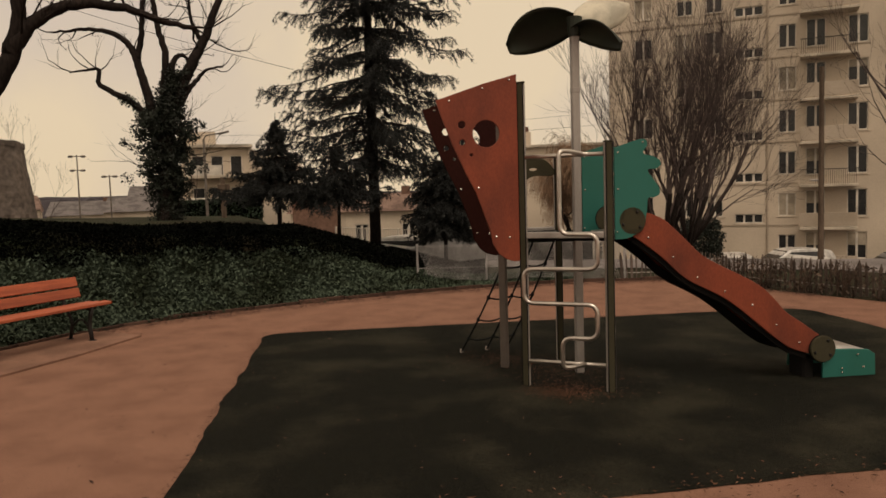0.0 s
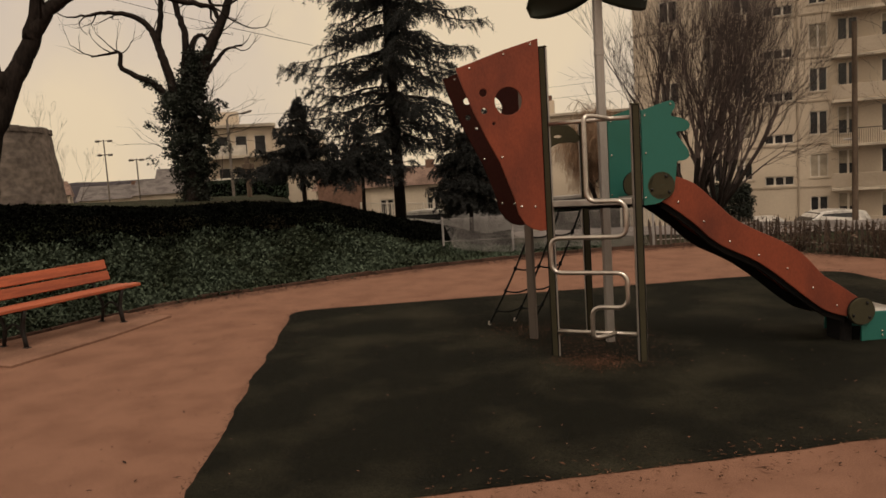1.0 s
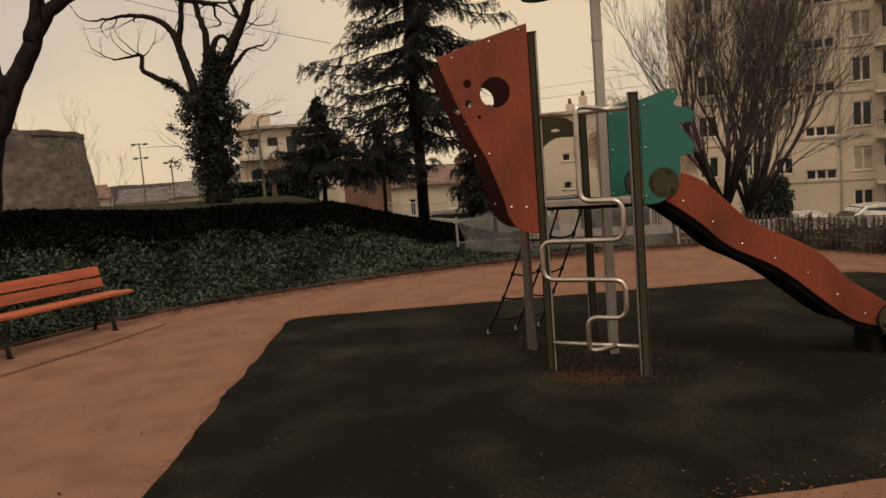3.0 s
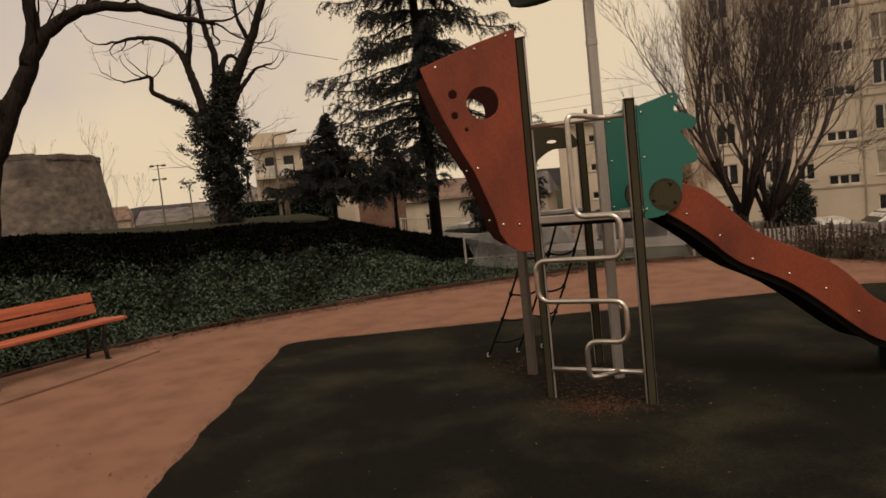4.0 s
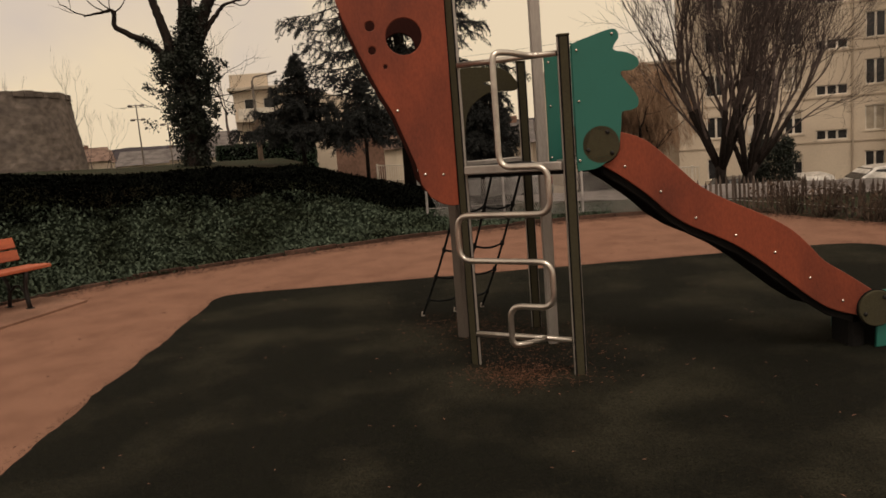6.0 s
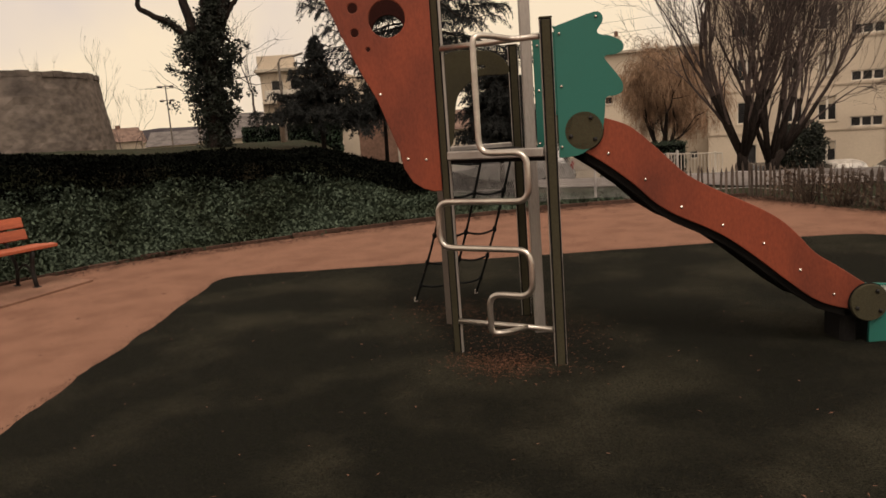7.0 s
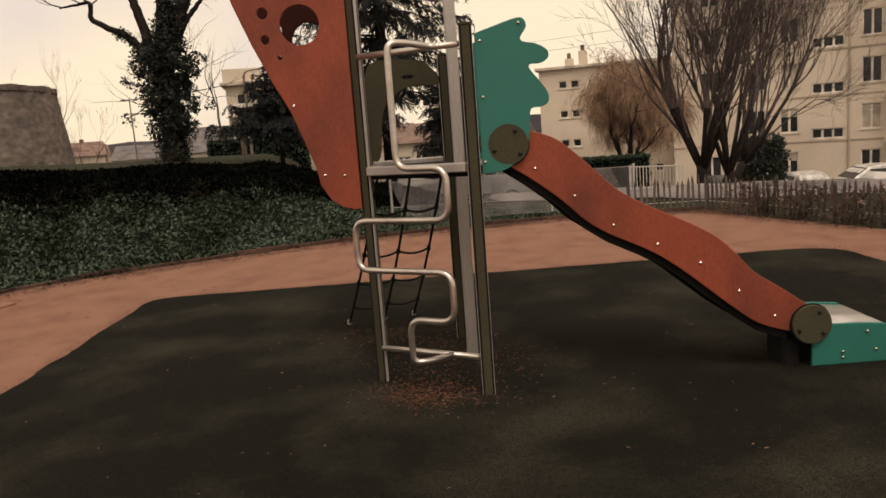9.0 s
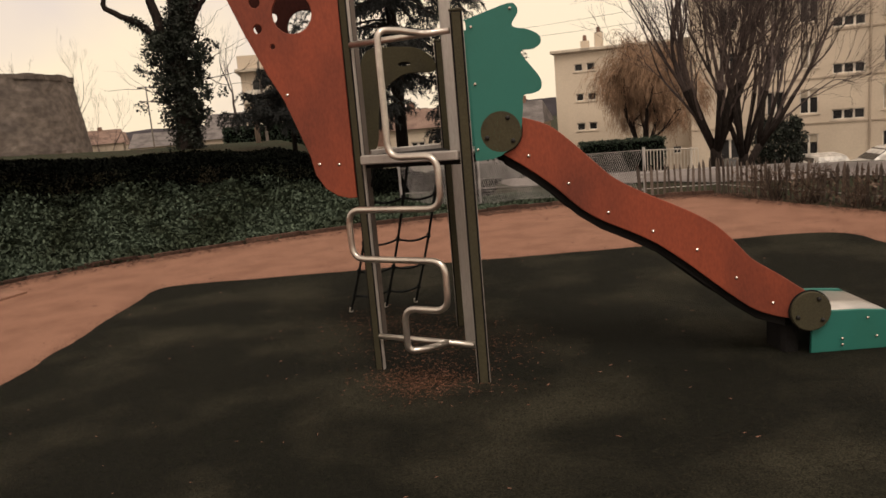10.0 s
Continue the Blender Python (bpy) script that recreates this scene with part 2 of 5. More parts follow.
def smoothstep(a, b, x):
    t = min(1.0, max(0.0, (x - a) / (b - a)))
    return t * t * (3 - 2 * t)


def curve_points(pts, steps=6, closed=False):
    """A smooth line through the points."""
    pts = [Vector(p) for p in pts]
    n, out = len(pts), []
    for i in range(n if closed else n - 1):
        if closed:
            a, b, c, d = pts[i - 1], pts[i], pts[(i + 1) % n], pts[(i + 2) % n]
        else:
            a, b, c, d = pts[max(i - 1, 0)], pts[i], pts[i + 1], pts[min(i + 2, n - 1)]
        for k in range(steps):
            t = k / steps
            out.append(0.5 * (2 * b + (c - a) * t + (2 * a - 5 * b + 4 * c - d) * t * t + (3 * b - a - 3 * c + d) * t ** 3))
    if not closed:
        out.append(pts[-1])
    return out


def fillet(pts, r, steps=6):
    """A line whose corners are rounded."""
    pts = [Vector(p) for p in pts]
    out = [pts[0]]
    for a, b, c in zip(pts, pts[1:], pts[2:]):
        k = min(r, (a - b).length * 0.49, (c - b).length * 0.49)
        p, q = b + (a - b).normalized() * k, b + (c - b).normalized() * k
        for i in range(steps + 1):
            t = i / steps
            out.append((1 - t) ** 2 * p + 2 * t * (1 - t) * b + t * t * q)
    return out + [pts[-1]]


def cut_panel(name, loops, thick, mat, m, parent, label="", bevel=0.004):
    """A flat board with rounded rims: the first loop is its outline, the others are holes through it. m lays x, y of the loops into place."""
    cu = bpy.data.curves.new(name, "CURVE")
    cu.dimensions, cu.fill_mode, cu.extrude, cu.bevel_depth, cu.bevel_resolution = "2D", "BOTH", thick / 2 - bevel, bevel, 1
    for loop in loops:
        sp = cu.splines.new("POLY")
        sp.points.add(len(loop) - 1)
        for k, p in enumerate(loop):
            sp.points[k].co = (p[0], p[1], 0, 1)
        sp.use_cyclic_u = True
    tmp = bpy.data.objects.new(name, cu)
    me = bpy.data.meshes.new_from_object(tmp)
    bpy.data.objects.remove(tmp)
    me.transform(m)
    me.materials.clear()
    me.materials.append(mat)
    ob = new(name, me)
    ob.parent = parent
    return tagged(ob, label)


def ring(cx, cy, r, steps=28):
    return [(cx + r * math.cos(2 * math.pi * k / steps), cy + r * math.sin(2 * math.pi * k / steps)) for k in range(steps)]


U, N, Z = Vector((0.866, 0.5, 0)), Vector((-0.5, 0.866, 0)), Vector((0, 0, 1))


def upright(origin, along):
    """Lays x along a level direction and y upwards."""
    a = Vector(along).normalized()
    b = a.cross(Z)
    return Matrix(((a.x, 0, b.x, origin[0]), (a.y, 0, b.y, origin[1]), (a.z, 1, b.z, origin[2]), (0, 0, 0, 1)))


# ---- ground ----
BORDER = [(-8.5, -14), (-7.6, -7), (-6.45, -3), (-6.0, -0.8), (-5.92, 1.45), (-5.1, 3.12), (-3.86, 4.88), (-2.65, 6.12), (-2.1, 6.63), (-0.64, 7.45), (0.45, 7.85), (0.95, 7.35), (2.33, 6.26), (4.2, 4.9), (7.0, 2.8), (10.5, -1.0), (12.5, -6), (12, -14)]
LINE = [Vector((x, y)) for x, y in BORDER]


def beyond(x, y):
    """How far a place lies outside the path's border; negative inside."""
    p, best, inside, n = Vector((x, y)), 1e9, False, len(LINE)
    for i in range(n):
        a, b = LINE[i], LINE[(i + 1) % n]
        d = b - a
        t = max(0, min(1, (p - a).dot(d) / d.length_squared))
        best = min(best, (p - a - d * t).length)
        if (a.y > y) != (b.y > y) and x < (b.x - a.x) * (y - a.y) / (b.y - a.y) + a.x:
            inside = not inside
    return -best if inside else best


def level(x, y):
    """Height of the ground: a grassy bank round the back, a terrace behind it, and a slope down to the car park."""
    d = beyond(x, y)
    if d <= 0:
        return -0.05
    a = math.degrees(math.atan2(2 - x, y + 5)) if y > -20 else 60
    r = math.hypot(x - 2, y + 5)
    a = abs(a) if x < 2 else -abs(a)
    bank = 0.95 * min(1.0, max(0.0, (a - 24.0) / 13.0)) * smoothstep(0.0, 2.7, d)
    bank += (0.10 * smoothstep(38, 47, a) + 0.24 * smoothstep(46, 60, a)) * smoothstep(0.0, 2.9, d)
    terrace = smoothstep(32, 39, a)
    bank *= 1 - (1 - terrace) * smoothstep(3.8, 9, d)
    fall = -0.135 * max(0, min(r, 55) - 17)
    far_fall = -5.5 * smoothstep(32, 70, r)
    z = bank + (1 - terrace) * fall + terrace * far_fall
    rough = 0.05 * noise.noise((x * 0.9, y * 0.9, 0)) + 0.02 * noise.noise((x * 3, y * 3, 4))
    return z + rough * smoothstep(0, 0.5, d) * (1 if r < 40 else 0) - 0.05 * (1 - smoothstep(0, 0.25, d))


def spaced(lo, hi, near_lo, near_hi, step):
    vals, v, s = [], near_lo, step
    while v > lo:
        vals.append(v)
        s = step if not vals else s * 1.22
        v -= s
    vals = [lo] + vals[::-1]
    v = near_lo
    while v < near_hi:
        v += step
        vals.append(v)
    s = step
    while v < hi:
        s *= 1.22
        v += s
        vals.append(min(v, hi))
    return sorted(set(vals))


xs, ys = spaced(-2500, 2500, -14, 6, 0.3), spaced(-2500, 2500, -9, 14, 0.3)
geo = Geo()
geo.v = [(x, y, level(x, y)) for y in ys for x in xs]
w = len(xs)
geo.f = [(j * w + i, j * w + i + 1, (j + 1) * w + i + 1, (j + 1) * w + i) for j in range(len(ys) - 1) for i in range(w - 1)]
solid("ground", geo, M_GRASS, "rough dark grass and earth of the park", "ground", kind="structure", smooth=True)

# packed sand path round the play area, its surface gently uneven
pts = curve_points([(x, y, 0) for x, y in BORDER], 5, True)
bm = bmesh.new()
rim = [bm.verts.new((p.x, p.y, -0.012)) for p in pts]
bm.faces.new(rim)
bmesh.ops.triangulate(bm, faces=bm.faces[:])
low = bmesh.ops.extrude_face_region(bm, geom=bm.faces[:])
bmesh.ops.translate(bm, verts=[v for v in low["geom"] if isinstance(v, bmesh.types.BMVert)], vec=(0, 0, 0.012))
bmesh.ops.recalc_face_normals(bm, faces=bm.faces[:])
me = bpy.data.meshes.new("path")
bm.to_mesh(me)
bm.free()
me.materials.append(M_SAND)
path = tagged(new("path", me), "wide reddish path of packed sand with scattered leaves", "path", kind="structure")

# dark play surface under the tower
TURF = (-2.45, 4.35, -2.2, 3.1)
geo = Geo()
corner = []
for cx, cy, a0 in ((TURF[1] - 0.35, TURF[3] - 0.35, 0), (TURF[0] + 0.2, TURF[3] - 0.2, 90), (TURF[0] + 0.35, TURF[2] + 0.35, 180), (TURF[1] - 0.35, TURF[2] + 0.35, 270)):
    r = 0.35 if a0 != 90 else 0.2
    for k in range(6):
        a = radians(a0 + 18 * k)
        corner.append((cx + r * math.cos(a), cy + r * math.sin(a)))
rim = []
for i, (a, b) in enumerate(zip(corner, corner[1:] + corner[:1])):
    steps = max(1, int(math.hypot(b[0] - a[0], b[1] - a[1]) / 0.08))
    for k in range(steps):
        t = k / steps
        p = (a[0] + (b[0] - a[0]) * t, a[1] + (b[1] - a[1]) * t)
        j = 0.035 * noise.noise((p[0] * 2.3, p[1] * 2.3, 7)) + 0.02 * noise.noise((p[0] * 9, p[1] * 9, 3))
        rim.append((p[0] + j, p[1] + j * 0.7))
rim = [(s, n - 0.24 * smoothstep(2.6, -2.6, s) * smoothstep(-1.0, -2.2, n)) for s, n in rim]
world_rim = [U * s + N * n for s, n in rim]
geo.add([(p.x, p.y, 0.004) for p in world_rim] + [(p.x * 0.985, p.y * 0.985, 0.016) for p in world_rim], [])
k = len(rim)
geo.f = [(i, (i + 1) % k, k + (i + 1) % k, k + i) for i in range(k)] + [tuple(range(k, 2 * k))]
solid("play_surface", geo, M_TURF, "dark worn turf play surface under the tower", "play surface", kind="structure")

# low timber edging between path and bank
edging = thing("edging", pose(0, 0, 0), "low dark timber edging between path and bank", "edging", kind="structure")
line = curve_points([(x, y, 0) for x, y in BORDER[2:11]], 6)
board = Geo().box((0, 0, 0.02), (1, 0.04, 0.07), 0.006).mesh("board", M_EDGE)
rnd = random.Random(3)
for a, b in zip(line[::2], line[2::2]):
    d = b - a
    ob = new("board", board)
    ob.parent = edging
    ob.matrix_basis = Matrix.Translation((a + b) / 2 + Vector((0, 0, rnd.uniform(-0.015, 0.01)))) @ Matrix.Rotation(math.atan2(d.y, d.x), 4, "Z") @ Matrix.Diagonal((d.length * 0.99, 1, 1, 1))

# ---- play tower ----
tower = thing("play_tower", pose(0, 0, 0), "playground tower with aluminium posts, orange and green panels on dark turf", "play tower")


def post(at, height, turn, olive=True, name="post", deep=0.034, mat=None):
    body = Geo().box((0, 0, height / 2 - 0.03), (0.068, deep, height + 0.06), 0.006)
    m = Matrix.Translation((*at, 0)) @ Matrix.Rotation(radians(turn), 4, "Z")
    ob = part(name, body, mat or M_ALU, tower, "dull grey aluminium post")
    ob.matrix_basis = m
    if olive:
        for side in (-1, 1):
            strip = part("insert", Geo().box((0, side * (deep / 2 + 0.0025), height / 2), (0.043, 0.005, height - 0.014), 0.002), M_OLIVE, ob, "dark olive insert strip")
        for side in (-1, 1):
            part("gasket", Geo().box((0, side * (deep / 2 + 0.0005), height / 2), (0.0615, 0.004, height - 0.006), 0.001), M_BLACK, ob)
        part("cap", Geo().box((0, 0, height + 0.004), (0.071, deep + 0.008, 0.012), 0.004), M_OLIVE, ob)
    return ob


FL, FR, RL, RB, TP = (0, 0), (0.697, -0.022), (-0.374, 0.557), (0.046, 0.927), (0.313, 0.558)
post(FL, 2.47, -8, deep=0.026)
post(FR, 1.965, 28, deep=0.045)
post(RL, 2.47, -8, olive=False, deep=0.05, mat=M_ALU_SHADED)
post(RB, 1.93, 30)
tall = post(TP, 2.99, 30, olive=False, name="tall_post", deep=0.066)
part("collar", Geo().box((0, 0, 2.45), (0.074, 0.072, 0.05), 0.006), M_ALU, tall)

# platform deck with its front beam
deck = [(0.03, 0.01), (0.67, 0.0), (0.30, 0.52), (0.04, 0.88), (-0.34, 0.54)]
geo = Geo().add([(x, y, 1.20) for x, y in deck] + [(x, y, 1.245) for x, y in deck], [(4, 3, 2, 1, 0), (5, 6, 7, 8, 9)] + [(i, (i + 1) % 5, 5 + (i + 1) % 5, 5 + i) for i in range(5)])
part("platform", geo, M_BLACK, tower, "dark platform deck")
part("front_beam", Geo().box((0.35, -0.03, 1.25), (0.62, 0.05, 0.05), 0.006), M_ALU, tower, "light aluminium beam")
d = Vector((RB[0] - RL[0], RB[1] - RL[1], 0))
part("back_beam", Geo().box((0, 0, 0), (d.length - 0.09, 0.05, 0.05), 0.006, upright(((RB[0] + RL[0]) / 2, (RB[1] + RL[1]) / 2, 1.25), d) @ Matrix.Rotation(radians(90), 4, "X")), M_ALU, tower)

# ladder: two rails and one tube bent to and fro between them
for z in (1.875, 0.225):
    part("rail", Geo().tube([(0.035, -0.028, z), (0.66, -0.034, z)], 0.0165, 12), M_STEEL, tower, "bare steel rail", True)
zig = [(0.56, -0.033, 1.875), (0.50, -0.04, 1.878), (0.42, -0.17, 1.90), (0.366, -0.245, 1.90), (0.366, -0.25, 1.80), (0.366, -0.25, 1.268), (0.652, -0.25, 1.266), (0.652, -0.25, 1.002), (0.072, -0.25, 1.0), (0.072, -0.25, 0.733), (0.645, -0.25, 0.732), (0.645, -0.25, 0.472), (0.373, -0.25, 0.472), (0.373, -0.25, 0.235), (0.44, -0.20, 0.235), (0.50, -0.033, 0.224)]
part("bent_ladder_tube", Geo().tube(fillet(zig, 0.08, 7), 0.0175, 12), M_STEEL, tower, "steel tube bent into ladder rungs", True)

# orange side panels, one on each left post; the rear one's shade is in its colour
SAIL = [(-0.012, 2.535), (-0.012, 1.045), (-0.05, 1.043), (-0.115, 1.062), (-0.175, 1.105), (-0.225, 1.19), (-0.245, 1.30), (-0.355, 1.615), (-0.43, 1.76), (-0.53, 1.985), (-0.612, 2.20), (-0.655, 2.338), (-0.55, 2.372), (-0.28, 2.462)]
HOLES = [(-0.262, 2.072, 0.112), (-0.458, 2.146, 0.034), (-0.457, 2.005, 0.028), (-0.386, 1.905, 0.017)]
for at, paint, says in ((FL, M_ORANGE, "faded orange panel with round holes"), (RL, M_ORANGE_SHADED, "orange panel with round holes, colour darkened for shade")):
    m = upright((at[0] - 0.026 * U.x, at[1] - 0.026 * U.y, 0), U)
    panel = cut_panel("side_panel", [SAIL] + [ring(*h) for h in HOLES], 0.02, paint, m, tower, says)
    for s, z in ((-0.335, 1.64), (-0.20, 1.245), (-0.09, 1.235), (-0.555, 2.335), (-0.285, 2.43), (-0.07, 2.495)):
        p = m @ Vector((s, z, 0.011))
        q = m.to_3x3() @ Vector((0, 0, 1))
        part("bolt", Geo().tube([p, p + q * 0.006, p + q * 0.009], [0.009, 0.008, 0.003], 10), M_BOLT, panel)

# green leaf-edged panels beside the slide's head
LEAF = [(0.034, 1.918), (0.12, 1.945), (0.245, 1.98), (0.285, 1.968), (0.292, 1.93), (0.262, 1.885), (0.272, 1.862), (0.335, 1.848), (0.392, 1.815), (0.398, 1.775), (0.36, 1.75), (0.305, 1.748), (0.30, 1.725), (0.345, 1.665), (0.388, 1.60), (0.386, 1.55), (0.345, 1.53), (0.296, 1.522), (0.288, 1.45), (0.26, 1.32), (0.16, 1.228), (0.05, 1.212), (0.032, 1.216), (0.03, 1.24), (0.03, 1.45), (0.03, 1.70), (0.03, 1.90)]
leaf_rim = [(p.x, p.y) for p in curve_points([(x, z, 0) for x, z in LEAF], 3, True)]
for at in (FR, TP):
    m = upright((at[0], at[1], 0), U)
    panel = cut_panel("leaf_panel", [leaf_rim], 0.02, M_GREEN, m @ Matrix.Translation((0.015, 0, 0)), tower, "green panel with a leafy wavy edge")
    for s, z in ((0.27, 1.955), (0.06, 1.27), (0.07, 1.60), (0.07, 1.88)):
        p, q = m @ Vector((s, z, 0.011)), m.to_3x3() @ Vector((0, 0, 1))
        part("bolt", Geo().tube([p, p + q * 0.006, p + q * 0.009], [0.008, 0.007, 0.003], 10), M_BOLT, panel)

# dark arched board over the net's entry
m = upright((RL[0], RL[1], 0), d)
ARCH = [(0.02, 1.30), (0.095, 1.30), (0.13, 1.55), (0.18, 1.655), (0.30, 1.735), (0.40, 1.745), (0.505, 1.745), (0.525, 1.79), (0.43, 1.885), (0.27, 1.91), (0.11, 1.905), (0.05, 1.84), (0.03, 1.72)]
arch_rim = [(p.x, p.y) for p in curve_points([(x, z, 0) for x, z in ARCH], 4, True)]
slot = [(0.32 + 0.045 * math.cos(a) * (1.0), 1.80 + 0.017 * math.sin(a)) for a in [k * math.pi / 10 for k in range(20)]]
cut_panel("arch_board", [arch_rim, slot], 0.02, M_OLIVE, m, tower, "dark olive arched board")

# leaf canopy on the tall post; the third leaf's lit top is in its pale colour
def petal(turn, pitch, roll, up, length, width, droop, rise, mat):
    g, rows, cols = Geo(), 12, 8
    for side in (0, 1):
        for i in range(rows + 1):
            s = i / rows
            half = width / 2 * (math.sin(math.pi * min(1, s * 0.92 + 0.05)) ** 0.6)
            for j in range(cols + 1):
                t = j / cols * 2 - 1
                g.v.append((s * length, t * half, rise * math.sin(s * 2.0) - droop * s * s - 0.05 * t * t - 0.014 * side))
    k, c = (rows + 1) * (cols + 1), cols + 1
    for i in range(rows):
        for j in range(cols):
            a = i * c + j
            g.f += [(a, a + 1, a + c + 1, a + c), (k + a, k + a + c, k + a + c + 1, k + a + 1)]
    edge = [j for j in range(c)] + [i * c + cols for i in range(1, rows + 1)] + [rows * c + j for j in range(cols - 1, -1, -1)] + [i * c for i in range(rows - 1, 0, -1)]
    g.f += [(a, k + a, k + b, b) for a, b in zip(edge, edge[1:] + edge[:1])]
    ob = part("canopy_leaf", g, mat, tower, "dark green canopy leaf" if mat is M_DARKLEAF else "canopy leaf in a pale colour for its lit top", True)
    ob.matrix_basis = Matrix.Translation((TP[0], TP[1], 2.99 + up)) @ Matrix.Rotation(radians(turn), 4, "Z") @ Matrix.Rotation(radians(pitch), 4, "Y") @ Matrix.Rotation(radians(roll), 4, "X")


petal(196, 22, 50, 0.07, 0.61, 0.40, 0.10, 0.16, M_DARKLEAF)
petal(-8, 8, -44, -0.02, 0.48, 0.28, 0.20, 0.03, M_DARKLEAF)
petal(28, -14, 62, 0.07, 0.50, 0.34, 0.02, 0.0, M_LITLEAF)
part("canopy_hub", Geo().tube([(TP[0], TP[1], 2.90), (TP[0], TP[1], 3.06)], [0.05, 0.07], 12), M_DARKLEAF, tower)

# ---- slide ----
SL0 = Vector((FR[0], FR[1], 0)) + N * 0.03
slide = thing("slide", pose(0, 0, 0), "stainless slide with wavy orange sides and green foot", "slide")
TOP = [(0.17, 1.44), (0.296, 1.412), (0.427, 1.362), (0.526, 1.283), (0.64, 1.171), (0.755, 1.062), (0.902, 0.974), (1.051, 0.900), (1.186, 0.829), (1.291, 0.758), (1.381, 0.668), (1.472, 0.566), (1.594, 0.484), (1.733, 0.385), (1.82, 0.32)]
LOW = [(1.80, 0.21), (1.655, 0.232), (1.50, 0.286), (1.377, 0.372), (1.24, 0.486), (1.105, 0.599), (0.97, 0.699), (0.836, 0.774), (0.687, 0.847), (0.57, 0.928), (0.455, 1.040), (0.312, 1.155), (0.20, 1.232)]
side_rim = [(p.x, p.y) for p in curve_points([(a, b, 0) for a, b in TOP], 3) + curve_points([(a, b, 0) for a, b in LOW], 3)]
DOTS = [(0.32, 1.215), (0.52, 1.055), (0.72, 0.885), (0.95, 0.765), (1.18, 0.645), (1.385, 0.475), (1.58, 0.32)]
foot_rim = [(1.79, 0.02), (1.80, 0.20), (1.90, 0.243), (2.05, 0.238), (2.19, 0.226), (2.245, 0.19), (2.25, 0.02)]
for off, out in ((0.0, 1), (0.50, -1)):
    m = upright(SL0 + N * off, U)
    side = cut_panel("side_panel", [side_rim], 0.022, M_ORANGE, m, slide, "wavy orange side panel")
    end = cut_panel("foot_panel", [foot_rim], 0.022, M_GREEN, m @ Matrix.Translation((0, 0, -0.004 * out)), slide, "green foot panel")
    q = m.to_3x3() @ Vector((0, 0, out))
    for owner, dots in ((side, DOTS), (end, [(1.955, 0.055), (1.955, 0.088), (2.14, 0.09), (2.09, 0.195)])):
        for s, z in dots:
            p = m @ Vector((s, z, 0.011 * out))
            part("bolt", Geo().tube([p, p + q * 0.006, p + q * 0.009], [0.0085, 0.0075, 0.003], 10), M_BOLT, owner)
    for s, z in ((0.184, 1.352), (1.774, 0.262)):
        p = m @ Vector((s, z, 0.012 * out))
        hub = part("hub_disc", Geo().disc(p, q, 0.108, 0.028, 32), M_OLIVE, slide, "round olive hub cover")
        part("rim", Geo().tube([p + (m.to_3x3() @ Vector((0.110 * math.cos(a), 0.110 * math.sin(a), 0.006 * out))) for a in [k * math.pi / 16 for k in range(33)]], 0.005, 6), M_BLACK, hub)
        for a in (60, 200, 320):
            b = p + (m.to_3x3() @ Vector((0.078 * math.cos(radians(a)), 0.078 * math.sin(radians(a)), 0.028 * out)))
            part("bolt", Geo().tube([b, b + q * 0.008, b + q * 0.012], [0.012, 0.011, 0.005], 10), M_IRON, hub)
    under = [(s, z - 0.05) for s, z in reversed(LOW[1:])] + [(s, z + 0.03) for s, z in LOW[1:]]
    cut_panel("underframe", [under], 0.03, M_BLACK, m @ Matrix.Translation((0, 0, -0.03 * out)), slide, "black underframe along the chute")
# chute bed between the side panels
bed = [Vector((s, z)) for s, z in ((0.02, 1.262), (0.25, 1.262), (0.40, 1.20), (0.57, 1.04), (0.76, 0.93), (1.0, 0.80), (1.2, 0.68), (1.38, 0.50), (1.58, 0.36), (1.75, 0.255), (1.9, 0.226), (2.05, 0.230), (2.22, 0.214))]
bed = [(p.x, p.y) for p in curve_points([(p.x, p.y, 0) for p in bed], 4)]
geo = Geo()
for s, z in bed:
    for o, dz in ((0.012, 0), (0.488, 0), (0.488, -0.012), (0.012, -0.012)):
        geo.v.append(tuple(SL0 + N * o + U * s + Z * (z + dz)))
for i in range(len(bed) - 1):
    for j in range(4):
        a, b = i * 4 + j, i * 4 + (j + 1) % 4
        geo.f.append((a, b, b + 4, a + 4))
geo.f += [(3, 2, 1, 0), tuple(len(geo.v) - 4 + j for j in range(4))]
part("chute", geo, M_CHUTE, slide, "bright stainless chute", True)
part("support", Geo().box((0, 0, 0), (0.10, 0.22, 0.20), 0.02, Matrix.Translation(SL0 + U * 1.70 + N * 0.15 + Z * 0.09) @ Matrix.Rotation(radians(30), 4, "Z")), M_BLACK, slide, "black support block")

# ---- rope net behind the tower ----
net = thing("climbing_net", pose(0, 0, 0), "dark rope climbing net pegged to the ground", "climbing net")
heads = [Vector((-0.25, 0.50, 1.20)), Vector((-0.10, 0.66, 1.20)), Vector((0.06, 0.80, 1.20))]
feet = [Vector((-1.0, 1.05, 0.02)), Vector((-0.80, 1.24, 0.02)), Vector((-0.64, 1.42, 0.02))]
lines = []
for a, b in zip(heads, feet):
    pts = [a.lerp(b, k / 20) + Vector((0, 0, -0.05 * math.sin(math.pi * k / 20))) for k in range(21)]
    lines.append(pts)
    part("rope", Geo().tube(pts, 0.009, 7), M_ROPE, net, smooth=True)
    part("peg", Geo().tube([b + Vector((0, 0, -0.03)), b, b + Vector((0, 0, 0.03))], [0.012, 0.016, 0.01], 8), M_STEEL, net, "steel ground peg")
